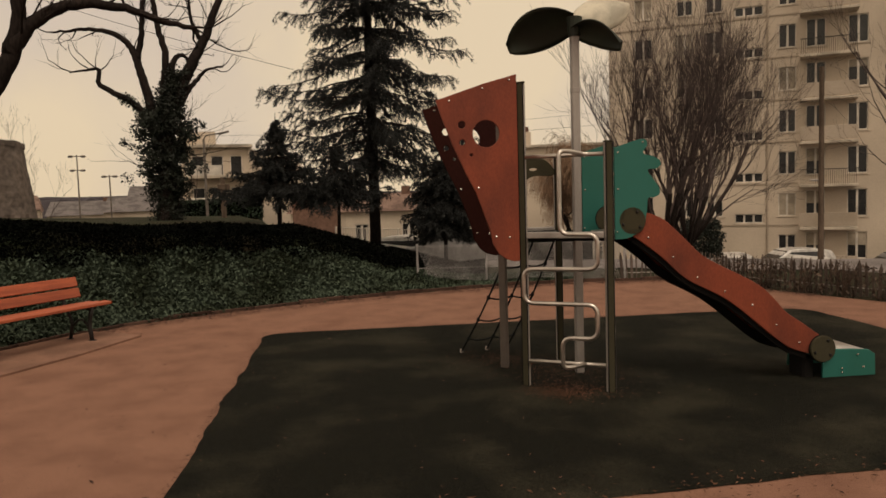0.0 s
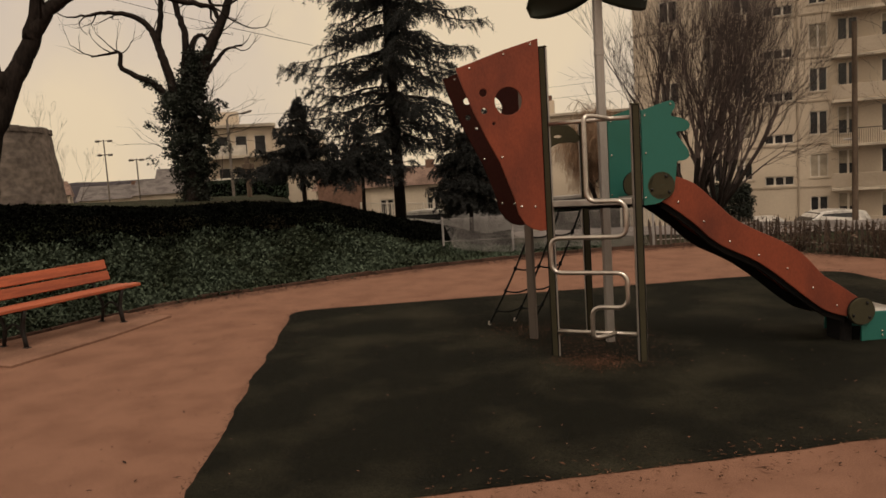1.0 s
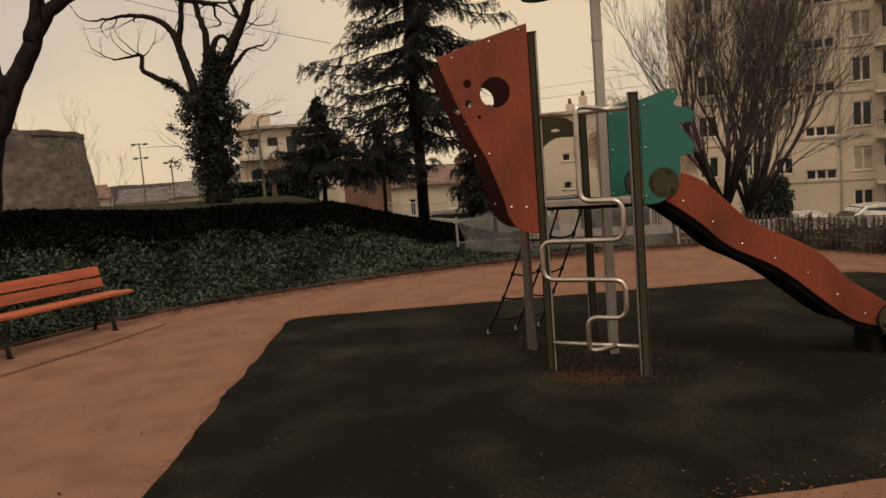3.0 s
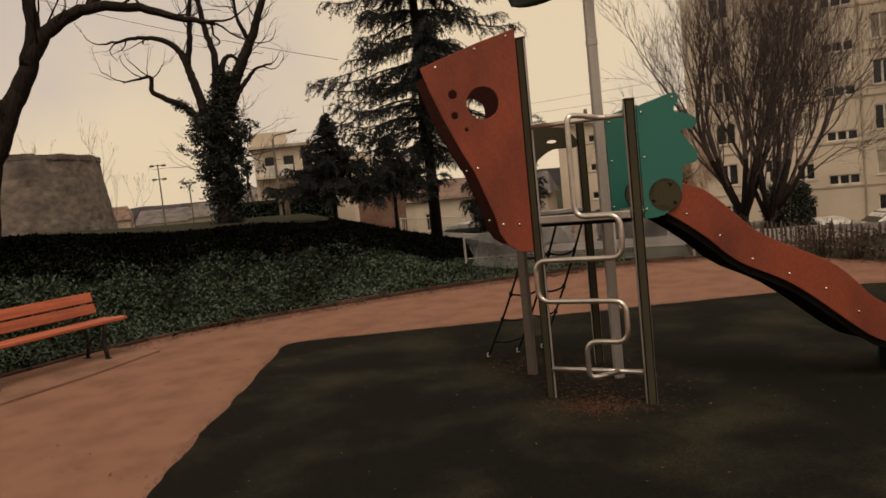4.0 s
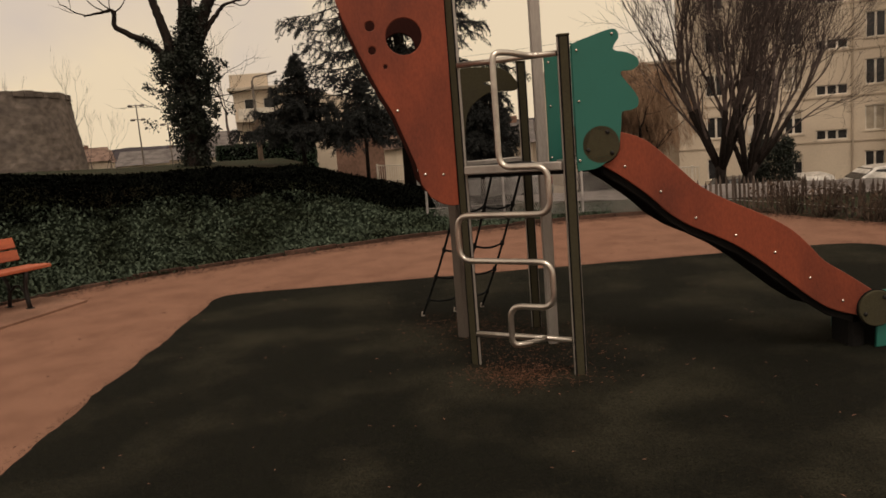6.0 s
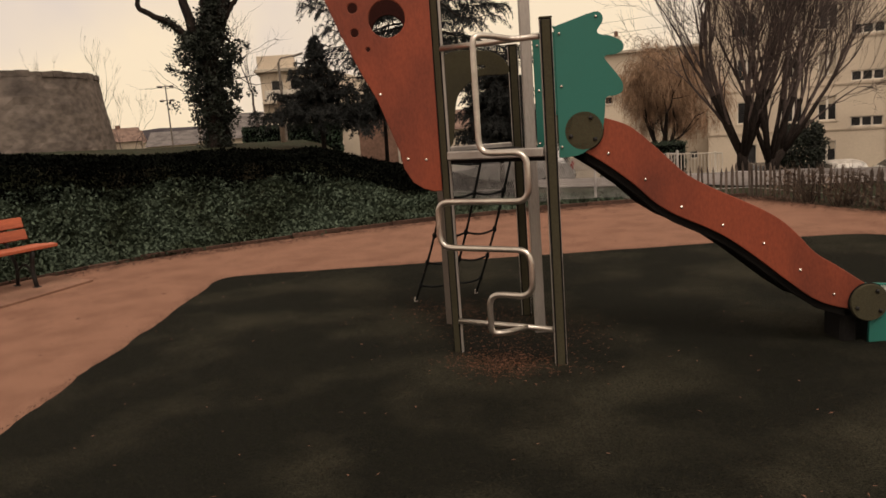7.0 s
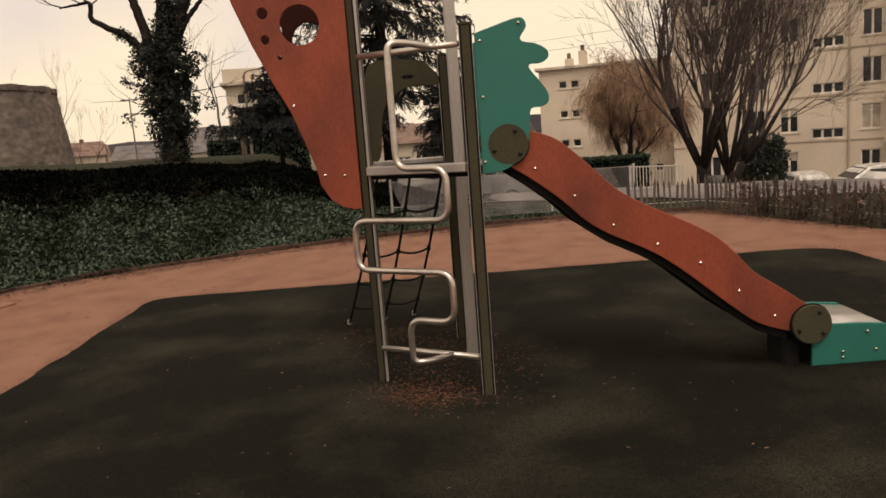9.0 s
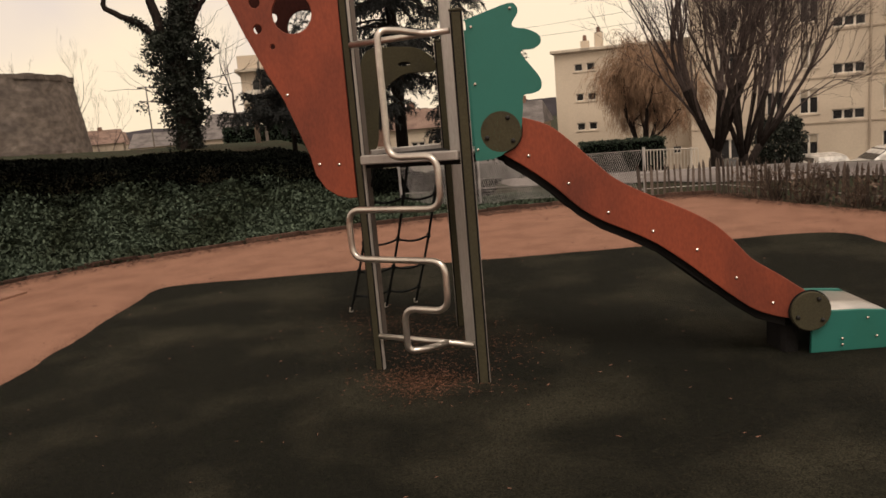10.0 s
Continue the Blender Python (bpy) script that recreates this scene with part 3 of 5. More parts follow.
for k in (4, 9, 13, 17):
    for p, q in zip(lines, lines[1:]):
        a, b = p[k], q[k]
        part("cross_rope", Geo().tube([a.lerp(b, t / 6) + Vector((0, 0, -0.025 * math.sin(math.pi * t / 6))) for t in range(7)], 0.008, 7), M_ROPE, net, smooth=True)
    for p in lines:
        part("knot", Geo().tube([p[k] + Vector((0, 0, dz)) for dz in (-0.022, -0.012, 0.012, 0.022)], [0.006, 0.016, 0.016, 0.006], 7), M_ROPE, net, smooth=True)

# ---- bench ----
bench = thing("bench", pose(-5.38, 0.80, 0.02, 0, 0, 1.5), "park bench with red-stained wooden slats and black iron legs", "bench")
plank = Geo().box((0, -0.95, 0), (0.115, 1.9, 0.034), 0.006).mesh("slat", M_SLAT)
for x, z, tilt in ((-0.06, 0.415, 3), (-0.19, 0.405, 3), (-0.32, 0.40, 2)):
    ob = part("seat_slat", plank, None, bench, "red-stained wooden slat")
    ob.matrix_basis = pose(x, 0, z, 0, tilt, 0)
for x, z in ((-0.455, 0.53), (-0.495, 0.66)):
    ob = part("back_slat", plank, None, bench, "red-stained wooden slat")
    ob.matrix_basis = pose(x, -0.06, z, 0, 75, 0)
for y in (-0.28, -1.55):
    g = Geo()
    g.tube(fillet([(-0.05, y, -0.02), (-0.09, y, 0.20), (-0.03, y, 0.385)], 0.1), [0.024] * 9, 8)
    g.tube(fillet([(-0.40, y, -0.02), (-0.34, y, 0.22), (-0.44, y, 0.36), (-0.545, y, 0.68)], 0.08), 0.020, 8)
    g.tube([(-0.02, y, 0.385), (-0.40, y, 0.37)], 0.02, 8)
    g.tube(fillet([(-0.08, y, 0.14), (-0.2, y, 0.27), (-0.35, y, 0.16)], 0.1), 0.013, 6)
    for x in (-0.05, -0.40):
        g.box((x, y, -0.005), (0.08, 0.06, 0.03), 0.006)
    part("leg", g, M_IRON, bench, "black cast-iron leg frame", True)
slab = Geo().add([(-4.80, -1.35, -0.02), (-4.90, -0.1, -0.02), (-5.10, 0.95, -0.02), (-6.25, 1.0, -0.02), (-6.35, -1.4, -0.02), (-4.80, -1.35, 0.022), (-4.90, -0.1, 0.022), (-5.10, 0.95, 0.022), (-6.25, 1.0, 0.022), (-6.35, -1.4, 0.022)],
                 [(4, 3, 2, 1, 0), (5, 6, 7, 8, 9)] + [(i, (i + 1) % 5, 5 + (i + 1) % 5, 5 + i) for i in range(5)])
solid("bench_slab", slab, M_CONCRETE, "dusty concrete slab under the bench", "slab", kind="structure")


# ---- trees ----
def lean(rnd, k):
    return Vector((rnd.uniform(-k, k), rnd.uniform(-k, k), rnd.uniform(-k, k)))


def limb(g, p, d, length, r, depth, rnd, wander=0.25, up=0.15, fork=(2, 3), shrink=0.68, angle=0.6, tips=None):
    """A bending branch that forks into thinner ones."""
    steps = 5 if depth > 1 else 4
    r = max(r, 0.0038)
    pts, radii, d = [Vector(p)], [r], Vector(d).normalized()
    for k in range(steps):
        d = (d + lean(rnd, wander) + Vector((0, 0, up))).normalized()
        pts.append(pts[-1] + d * length / steps)
        radii.append(r * (1 - 0.5 * (k + 1) / steps) if depth > 0 else r * (1 - 0.85 * (k + 1) / steps))
    g.tube(pts, radii, 8 if r > 0.08 else (5 if r > 0.02 else 3), caps=r > 0.03)
    if tips is not None and depth <= 1:
        tips.extend(pts[2:])
    if depth > 0:
        for j in range(rnd.randint(*fork)):
            k = steps if j == 0 else rnd.randint(2, steps)
            nd = (d + lean(rnd, angle)).normalized()
            limb(g, pts[k], nd, length * shrink * rnd.uniform(0.75, 1.15), radii[k] * (0.9 if j == 0 else 0.62), depth - 1, rnd, wander, up, fork, shrink, angle, tips)


def shaped(g, pts, r0, r1, rnd, sides=9, twigs=0, twig_len=0.7, depth=2):
    """A limb along given places, with twigs off it."""
    line = curve_points(pts, 5)
    n = len(line)
    line = [p + lean(rnd, 0.02) for p in line]
    g.tube(line, [r0 + (r1 - r0) * k / (n - 1) for k in range(n)], sides)
    for _ in range(twigs):
        k = rnd.randint(n // 3, n - 1)
        d = (line[k] - line[max(0, k - 1)]).normalized() + lean(rnd, 0.9)
        limb(g, line[k], d, twig_len * rnd.uniform(0.5, 1.2), 0.022, depth, rnd, 0.3, 0.12)


def leaves_round(g, centre, radius, count, rnd, size, flat=1.0):
    for _ in range(count):
        v = lean(rnd, 1)
        while v.length > 1:
            v = lean(rnd, 1)
        p = Vector(centre) + Vector((v.x * radius, v.y * radius, v.z * radius * flat))
        d = (lean(rnd, 1) + Vector((0, 0, -0.3))).normalized()
        g.leaf(p, d, lean(rnd, 1).normalized(), size * rnd.uniform(0.6, 1.3), size * 0.8 * rnd.uniform(0.6, 1.2))


# bare tree beside the bench, one long limb reaching over
rnd = random.Random(11)
tree = thing("bare_tree", pose(0, 0, 0), "large bare tree with a dark forked trunk on the bank", "tree")
g = Geo()
shaped(g, [(-9.20, 1.40, 0.9), (-9.14, 1.46, 1.5), (-9.04, 1.58, 2.39), (-8.94, 1.72, 3.0), (-8.88, 1.79, 3.35)], 0.255, 0.17, rnd, 14)
part("trunk", g, M_BARK, tree, "dark rough trunk", True)
g = Geo()
for pts, r0, r1, tw in (([(-9.00, 1.62, 2.5), (-8.93, 1.71, 3.1), (-8.96, 1.69, 3.96), (-8.93, 1.73, 4.93), (-9.2, 1.5, 6.4)], 0.19, 0.09, 8),
                        ([(-8.99, 1.64, 2.5), (-8.83, 1.86, 3.1), (-8.67, 2.09, 3.63), (-8.45, 2.20, 4.06), (-8.23, 2.4, 4.42), (-7.87, 2.74, 4.64), (-7.38, 3.25, 4.63), (-6.91, 3.7, 4.44), (-6.6, 3.98, 4.36)], 0.17, 0.03, 14),
                        ([(-8.55, 2.15, 3.9), (-8.4, 2.2, 4.5), (-8.35, 2.1, 5.3), (-8.0, 2.2, 6.4)], 0.12, 0.05, 8),
                        ([(-7.87, 2.74, 4.64), (-7.59, 3.04, 5.0), (-7.25, 3.39, 5.12), (-6.7, 3.8, 5.5)], 0.06, 0.025, 8)):
    shaped(g, pts, r0, r1, rnd, 9, tw, 0.8)
part("crown", g, M_BARK, tree, "bare dark limbs and twigs", True)

g = Geo()
tree = thing("slender_tree", pose(0, 0, 0), "slender dark bare trunk beside the large tree", "tree")
shaped(g, [(-12.75, 3.05, 0.9), (-12.68, 3.14, 1.75), (-12.6, 3.28, 2.83), (-12.53, 3.38, 4.22), (-12.5, 3.45, 5.5), (-12.47, 3.49, 7.0)], 0.12, 0.09, rnd, 10)
part("trunk", g, M_BARK, tree, "slender dark trunk", True)
g = Geo()
shaped(g, [(-12.5, 3.45, 5.6), (-12.7, 3.2, 6.4), (-12.8, 3.1, 7.4)], 0.07, 0.03, rnd, 8, 6, 0.8)
shaped(g, [(-12.48, 3.48, 6.6), (-12.3, 3.7, 7.4), (-12.2, 3.8, 8.3)], 0.07, 0.03, rnd, 8, 6, 0.8)
part("crown", g, M_BARK, tree, "bare dark limbs", True)

# ivy-clad pollarded tree
rnd = random.Random(12)
tree = thing("ivy_tree", pose(0, 0, 0), "bare pollarded tree with its trunk wrapped in dark ivy", "tree")
g = Geo()
stem = [(-15.5, 12.6, 0.5), (-15.48, 12.62, 1.25), (-15.45, 12.66, 2.05), (-15.43, 12.67, 2.94), (-15.45, 12.66, 3.82), (-15.40, 12.70, 4.44), (-15.28, 12.80, 5.04), (-15.20, 12.88, 5.45)]
shaped(g, stem, 0.36, 0.15, rnd, 14)
part("trunk", g, M_BARK, tree, "dark thick trunk", True)
g = Geo()
BOUGHS = [[(-15.73, 12.39, 4.11), (-16.01, 12.13, 4.56), (-16.29, 11.87, 4.84), (-16.76, 11.43, 5.21), (-16.75, 11.44, 5.65), (-17.0, 11.21, 5.64), (-17.36, 10.87, 5.56)],
          [(-15.7, 12.42, 4.19), (-15.75, 12.38, 4.72), (-15.88, 12.25, 5.42), (-15.97, 12.16, 6.02), (-16.15, 12.0, 6.49), (-16.49, 11.68, 6.77), (-16.9, 11.3, 6.85), (-17.31, 10.92, 6.78), (-17.66, 10.59, 6.72)],
          [(-15.52, 12.59, 4.44), (-15.41, 12.69, 5.39), (-15.37, 12.73, 6.25), (-15.49, 12.62, 6.94), (-15.57, 12.55, 7.8), (-15.56, 12.55, 8.64)],
          [(-15.22, 12.87, 4.68), (-14.99, 13.08, 5.37), (-14.78, 13.28, 5.97), (-14.54, 13.5, 6.57), (-14.38, 13.65, 7.09), (-14.12, 13.89, 7.95), (-13.87, 14.13, 8.81)],
          [(-15.18, 12.91, 4.51), (-14.94, 13.13, 5.02), (-14.69, 13.36, 5.44), (-14.48, 13.56, 5.73), (-14.12, 13.89, 5.87)],
          [(-15.95, 12.19, 6.02), (-15.84, 12.29, 6.78), (-15.8, 12.33, 7.63), (-15.63, 12.48, 8.47)],
          [(-15.29, 12.8, 5.04), (-15.24, 12.85, 5.73), (-15.15, 12.94, 6.07), (-15.0, 13.07, 6.17), (-14.84, 13.23, 6.03)],
          [(-14.54, 13.5, 6.57), (-14.67, 13.38, 6.92), (-14.79, 13.27, 7.44), (-14.79, 13.27, 8.3)]]
for k, pts in enumerate(BOUGHS):
    shaped(g, pts, (0.13, 0.16, 0.13, 0.21, 0.11, 0.10, 0.12, 0.08)[k], (0.02, 0.025, 0.06, 0.08, 0.025, 0.05, 0.04, 0.03)[k], rnd, 8, (5, 8, 8, 12, 2, 8, 2, 8)[k], 0.8)
for _ in range(26):
    z = rnd.uniform(2.0, 4.2)
    a = rnd.uniform(0, 6.28)
    limb(g, (-15.45, 12.66, z), (math.cos(a), math.sin(a), rnd.uniform(-0.2, 0.6)), rnd.uniform(0.7, 1.5), 0.022, 2, rnd, 0.3, 0.1)
part("crown", g, M_BARK, tree, "bare dark limbs", True)
g = Geo()
line = curve_points(stem, 8)
for p in line:
    rad = 0.30 + 0.42 * smoothstep(1.7, 2.5, p.z) * (1 - smoothstep(3.4, 4.6, p.z)) + 0.20 * math.exp(-((p.z - 4.1) / 0.35) ** 2)
    for _ in range(11 if p.z < 4.7 else 5):
        q = p + Vector((rnd.gauss(0, rad * 0.55), rnd.gauss(0, rad * 0.55), rnd.uniform(-0.2, 0.2)))
        leaves_round(g, q, rnd.uniform(0.12, 0.26), 60, rnd, 0.085)
for pts, reach in ((BOUGHS[0], 3), (BOUGHS[1], 2), (BOUGHS[3], 3), (BOUGHS[6], 2)):
    for p in curve_points(pts[:reach], 4):
        leaves_round(g, p, 0.20, 45, rnd, 0.085)
part("ivy", g, M_IVY, tree, "dark glossy ivy")


# conifers with drooping sprays
def spray(g, p, d, length, rnd, dense=9):
    """A hanging twig with needles."""
    pts, d = [Vector(p)], Vector(d).normalized()
    for k in range(4):
        d = (d + Vector((0, 0, -0.35)) + lean(rnd, 0.15)).normalized()
        pts.append(pts[-1] + d * length / 4)
    g.tube(pts, [0.008, 0.007, 0.006, 0.005, 0.003], 3, caps=False)
    for a, b in zip(pts, pts[1:]):
        for k in range(dense):
            q = a.lerp(b, k / dense)
            nd = ((b - a).normalized() * 0.8 + lean(rnd, 0.9)).normalized()
            g.leaf(q, nd, lean(rnd, 1).normalized(), rnd.uniform(0.07, 0.13), 0.022)


def conifer(name, base, height, spread, bare, rnd, label, step=0.26, dense=9, per=6, taper=0.75, thick=2, ragged=(0.38, 1.18), hang=1.0):
    ob = thing(name, pose(*base), label, "tree")
    g = Geo()
    g.tube([(0, 0, -0.3), (0.02, 0, height * 0.25), (-0.03, 0.02, height * 0.6), (0, 0, height)], [k * min(spread * 0.050, height * 0.022) for k in (1, 0.85, 0.55, 0.1)], 12)
    part("trunk", g, M_BARK, ob, "straight dark trunk", True)
    wood, leafy, z = Geo(), Geo(), bare
    while z < height - 0.1:
        turn = rnd.uniform(0, 6.283)
        f = (z - bare) / (height - bare)
        reach = spread * (1 - f) ** taper * (0.55 + 0.45 * smoothstep(0, 0.2, f + 0.12))
        count = per if f < 0.8 else thick + (thick > 1)
        for j in range(count):
            a = turn + 6.283 * j / count + rnd.uniform(-0.45, 0.45)
            n = reach * rnd.uniform(*ragged)
            pts = [Vector((0, 0, z + rnd.uniform(-0.3, 0.3) * step))]
            d = Vector((math.cos(a), math.sin(a), rnd.uniform(-0.05, 0.25)))
            for k in range(7):
                d = (d + Vector((0, 0, -0.13 if k < 4 else 0.19)) + lean(rnd, 0.07)).normalized()
                pts.append(pts[-1] + d * n / 7)
            wood.tube(pts, [0.035 * (1 - k / 8) + 0.004 for k in range(8)], 4, caps=False)
            side = Vector((-math.sin(a), math.cos(a), 0))
            for k in range(1, 8):
                for sgn in (-1, 1):
                    if n < 0.6 and (k + sgn) % 4:
                        continue
                    for _ in range(thick if n > 0.8 else 1):
                        spray(leafy, pts[k - 1].lerp(pts[k], rnd.random()), (pts[k] - pts[k - 1]).normalized() * 0.7 + side * sgn * rnd.uniform(0.3, 1), hang * rnd.uniform(0.22, 0.55) * min(1, 0.35 + n / 2.5), rnd, dense)
        z += step * rnd.uniform(0.7, 1.3)
    part("branchwork", wood, M_BARK, ob, "dark drooping branches", kind="stuff")
    part("foliage", leafy, M_NEEDLE, ob, "dark hanging needle sprays")
    return ob


conifer("spruce", (-9.5, 15.1, -0.15), 15.0, 3.7, 3.0, random.Random(5), "tall dark spruce with drooping branches", 0.62, 8, 10, 0.5, 3, (0.45, 1.15), 1.25)
conifer("young_spruce", (-10.98, 12.15, 0.85), 3.2, 2.0, 1.1, random.Random(6), "small dark spruce with a thin leader and low spreading branches", 0.21, 10, 8, 1.7, 2, (0.6, 1.15), 0.85)
conifer("dark_fir", (-6.95, 14.7, -0.15), 3.3, 1.35, 0.7, random.Random(8), "dense dark rounded fir behind the fence", 0.2, 9, 9, 0.45, 2, (0.6, 1.1), 1.0)
conifer("low_spruce", (-9.6, 13.1, 0.7), 2.55, 2.1, 1.05, random.Random(7), "small dark spruce with low spreading branches", 0.20, 10, 8, 2.0, 2, (0.6, 1.15), 0.85)


def bare_tree(name, base, stems, height, spread, r, rnd, label, mat=M_TWIG, depth=4, up=0.12, angle=0.5, fork=(2, 3)):
    ob = thing(name, pose(*base), label, "tree")
    wood, crown = Geo(), Geo()
    for k in range(stems):
        a = 6.283 * k / stems + rnd.uniform(-0.3, 0.3)
        d = Vector((math.cos(a) * spread, math.sin(a) * spread, 1)).normalized()
        p0 = Vector((math.cos(a) * 0.14 * (stems > 1), math.sin(a) * 0.14 * (stems > 1), -0.4))
        p1 = p0 + Vector((d.x * 0.2, d.y * 0.2, 1.0)) * height * 0.12
        p2 = p1 + d * height * 0.16
        wood.tube([p0, p1, p2], [r * 1.25, r, r * 0.85], 9)
        limb(crown, p2, d, height * 0.34, r * 0.85, depth, rnd, 0.16, up, fork, 0.66, angle)
        limb(crown, p1, (d + lean(rnd, 0.3)).normalized(), height * 0.28, r * 0.5, depth - 1, rnd, 0.16, up, fork, 0.7, angle)
    part("trunk", wood, M_BARK, ob, "dark stems", True)
    part("crown", crown, mat, ob, "crown of fine bare twigs")
    return ob


def clump_tree(base, tilt, r, fork_at, stems, height, spread, rnd, label):
    """A short dark trunk that parts low into upright stems with dense fine twigs."""
    ob = thing("multi_stem_tree", pose(*base), label, "tree")
    wood, crown = Geo(), Geo()
    lean_to = Vector((tilt[0], tilt[1], 1)).normalized()
    crotch = lean_to * fork_at
    wood.tube([lean_to * -0.4, lean_to * 0.08, crotch * 0.5 + lean(rnd, 0.03), crotch], [r * 1.5, r * 1.15, r * 0.95, r], 11)
    for k in range(stems):
        a = 6.283 * k / stems + rnd.uniform(-0.4, 0.4)
        s = spread * rnd.uniform(0.55, 1.15)
        d = (lean_to + Vector((math.cos(a) * s, math.sin(a) * s, 0.1))).normalized()
        thick = r * rnd.uniform(0.42, 0.6)
        p1 = crotch + d * height * 0.10 + lean(rnd, 0.03)
        p2 = p1 + (d + Vector((0, 0, 0.25))).normalized() * height * 0.13
        wood.tube([crotch - lean_to * 0.12, p1, p2], [thick * 1.25, thick, thick * 0.85], 8)
        limb(crown, p2, d + Vector((0, 0, 0.2)), height * 0.27, thick * 0.8, 4, rnd, 0.15, 0.10, (3, 4), 0.71, 0.52)
        limb(crown, p1, d + lean(rnd, 0.35), height * 0.25, thick * 0.5, 4, rnd, 0.17, 0.05, (3, 4), 0.72, 0.60)
        limb(crown, p2, d + Vector((0, 0, 0.4)) + lean(rnd, 0.3), height * 0.30, thick * 0.55, 4, rnd, 0.13, 0.10, (3, 4), 0.72, 0.5)
    part("trunk", wood, M_BARK, ob, "dark trunk and stems", True)
    part("crown", crown, M_TWIG, ob, "crown of fine bare twigs")
    return ob


clump_tree((-0.50, 13.3, -0.15), (-0.03, 0.0), 0.12, 0.42, 8, 6.0, 0.80, random.Random(21), "bare tree parting low into many upright stems")
clump_tree((-0.05, 13.6, -0.2), (0.10, 0.05), 0.10, 0.3, 6, 5.8, 0.66, random.Random(27), "bare tree with several straight upright stems")
clump_tree((-0.75, 18.9, -0.8), (0.50, 0.2), 0.11, 0.8, 6, 6.8, 0.50, random.Random(28), "slender bare tree leaning over a dark shrub")
bare_tree("far_bare_tree", (-35.8, 35.4, -2.4), 1, 11.0, 0.1, 0.15, random.Random(22), "slender bare tree behind the bank", depth=5, up=0.1)
bare_tree("far_bare_tree", (6.6, 20, -0.8), 3, 9.0, 0.35, 0.12, random.Random(23), "bare tree with reddish twigs", depth=5, up=0.05)
bare_tree("far_bare_tree", (-38.5, 26.3, -2.0), 3, 6.6, 0.45, 0.05, random.Random(24), "pale bare tree behind the stone tower", depth=5)
bare_tree("far_bare_tree", (-43.0, 27.0, 0.0), 3, 7.6, 0.4, 0.06, random.Random(25), "pale bare tree behind the stone tower", depth=5)

# weeping willow with ochre twigs
rnd = random.Random(31)
ob = thing("willow", pose(-6.9, 31, -2.6), "weeping willow with ochre hanging twigs", "tree")
g, tips = Geo(), []
for k in range(5):
    a = 6.283 * k / 5 + 0.4
    limb(g, (0, 0, 0.9 + 0.15 * k), (0.55 * math.cos(a), 0.55 * math.sin(a), 1), 2.3, 0.13, 3, rnd, 0.14, 0.16, (2, 4), 0.68, 0.8, tips)
g.tube([(0, 0, -0.6), (0.05, 0, 0.6), (0, 0.05, 1.8)], [0.28, 0.22, 0.16], 10)
part("trunk", g, M_BARK, ob, "brown trunk and limbs", True)
g = Geo()
for top in tips:
    if rnd.random() < 0.25:
        continue
    fall = rnd.uniform(0.6, 1.0) * (0.9 + 0.35 * (top.z - 2.0))
    for _ in range(7):
        n, pts = fall * rnd.uniform(0.45, 1.1), [top + lean(rnd, 0.22)]
        d = Vector((top.x * 0.25, top.y * 0.25, 0.35)) + lean(rnd, 0.7)
        for k in range(6):
            d = (d + Vector((0, 0, -0.55)) + lean(rnd, 0.30)).normalized()
            pts.append(pts[-1] + d * n / 6)
        g.tube(pts, [0.012, 0.010, 0.009, 0.008, 0.007, 0.006, 0.004], 3, caps=False)
        for _ in range(3):
            k = rnd.randint(1, 5)
            g.tube([pts[k], pts[k] + lean(rnd, 0.16) + Vector((0, 0, -0.12)), pts[k] + lean(rnd, 0.2) + Vector((0, 0, -0.34))], [0.007, 0.006, 0.004], 3, caps=False)
part("weeping_crown", g, M_WILLOW, ob, "ochre hanging twigs")


# ---- planting on the bank ----
def cover(name, count, mat, keep, size, rnd, label, lift):
    g, n = Geo(), 0
    while n < count:
        x, y = rnd.uniform(-13, 0), rnd.uniform(-5, 13)
        d = beyond(x, y)
        if d < 0.05:
            continue
        a = math.degrees(math.atan2(2 - x, y + 5))
        if not keep(d, a, x, y):
            continue
        n += 1
        z = level(x, y)
        high = lift * (0.25 + 0.75 * smoothstep(24, 33, a))
        for _ in range(3):
            p = (x + rnd.uniform(-0.06, 0.06), y + rnd.uniform(-0.06, 0.06), z + rnd.uniform(0, high))
            dd = Vector((rnd.uniform(-1, 1), rnd.uniform(-1, 1), rnd.uniform(0.0, 0.9))).normalized()
            g.leaf(p, dd, Vector((rnd.uniform(-0.5, 0.5), rnd.uniform(-0.5, 0.5), 1)).normalized(), size * rnd.uniform(0.6, 1.4), size * rnd.uniform(0.4, 0.8))
    return solid(name, g, mat, label, "ground cover", kind="stuff")


def on_slope(d, a, x, y):
    return a > 15 and d < 1.75 + 0.3 * noise.noise((x, y, 0))


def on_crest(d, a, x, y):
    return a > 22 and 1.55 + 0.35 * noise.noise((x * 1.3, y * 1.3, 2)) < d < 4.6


cover("bank_grass", 36000, M_COVER, on_slope, 0.06, random.Random(41), "rough dark green grass and ivy on the bank", 0.07)
# crest planting carries its shade in the near-black leaf colour
cover("bank_evergreens", 34000, M_COVER_SHADED, on_crest, 0.06, random.Random(42), "dense evergreen ground cover along the bank's crest, near black with painted shade", 0.12)


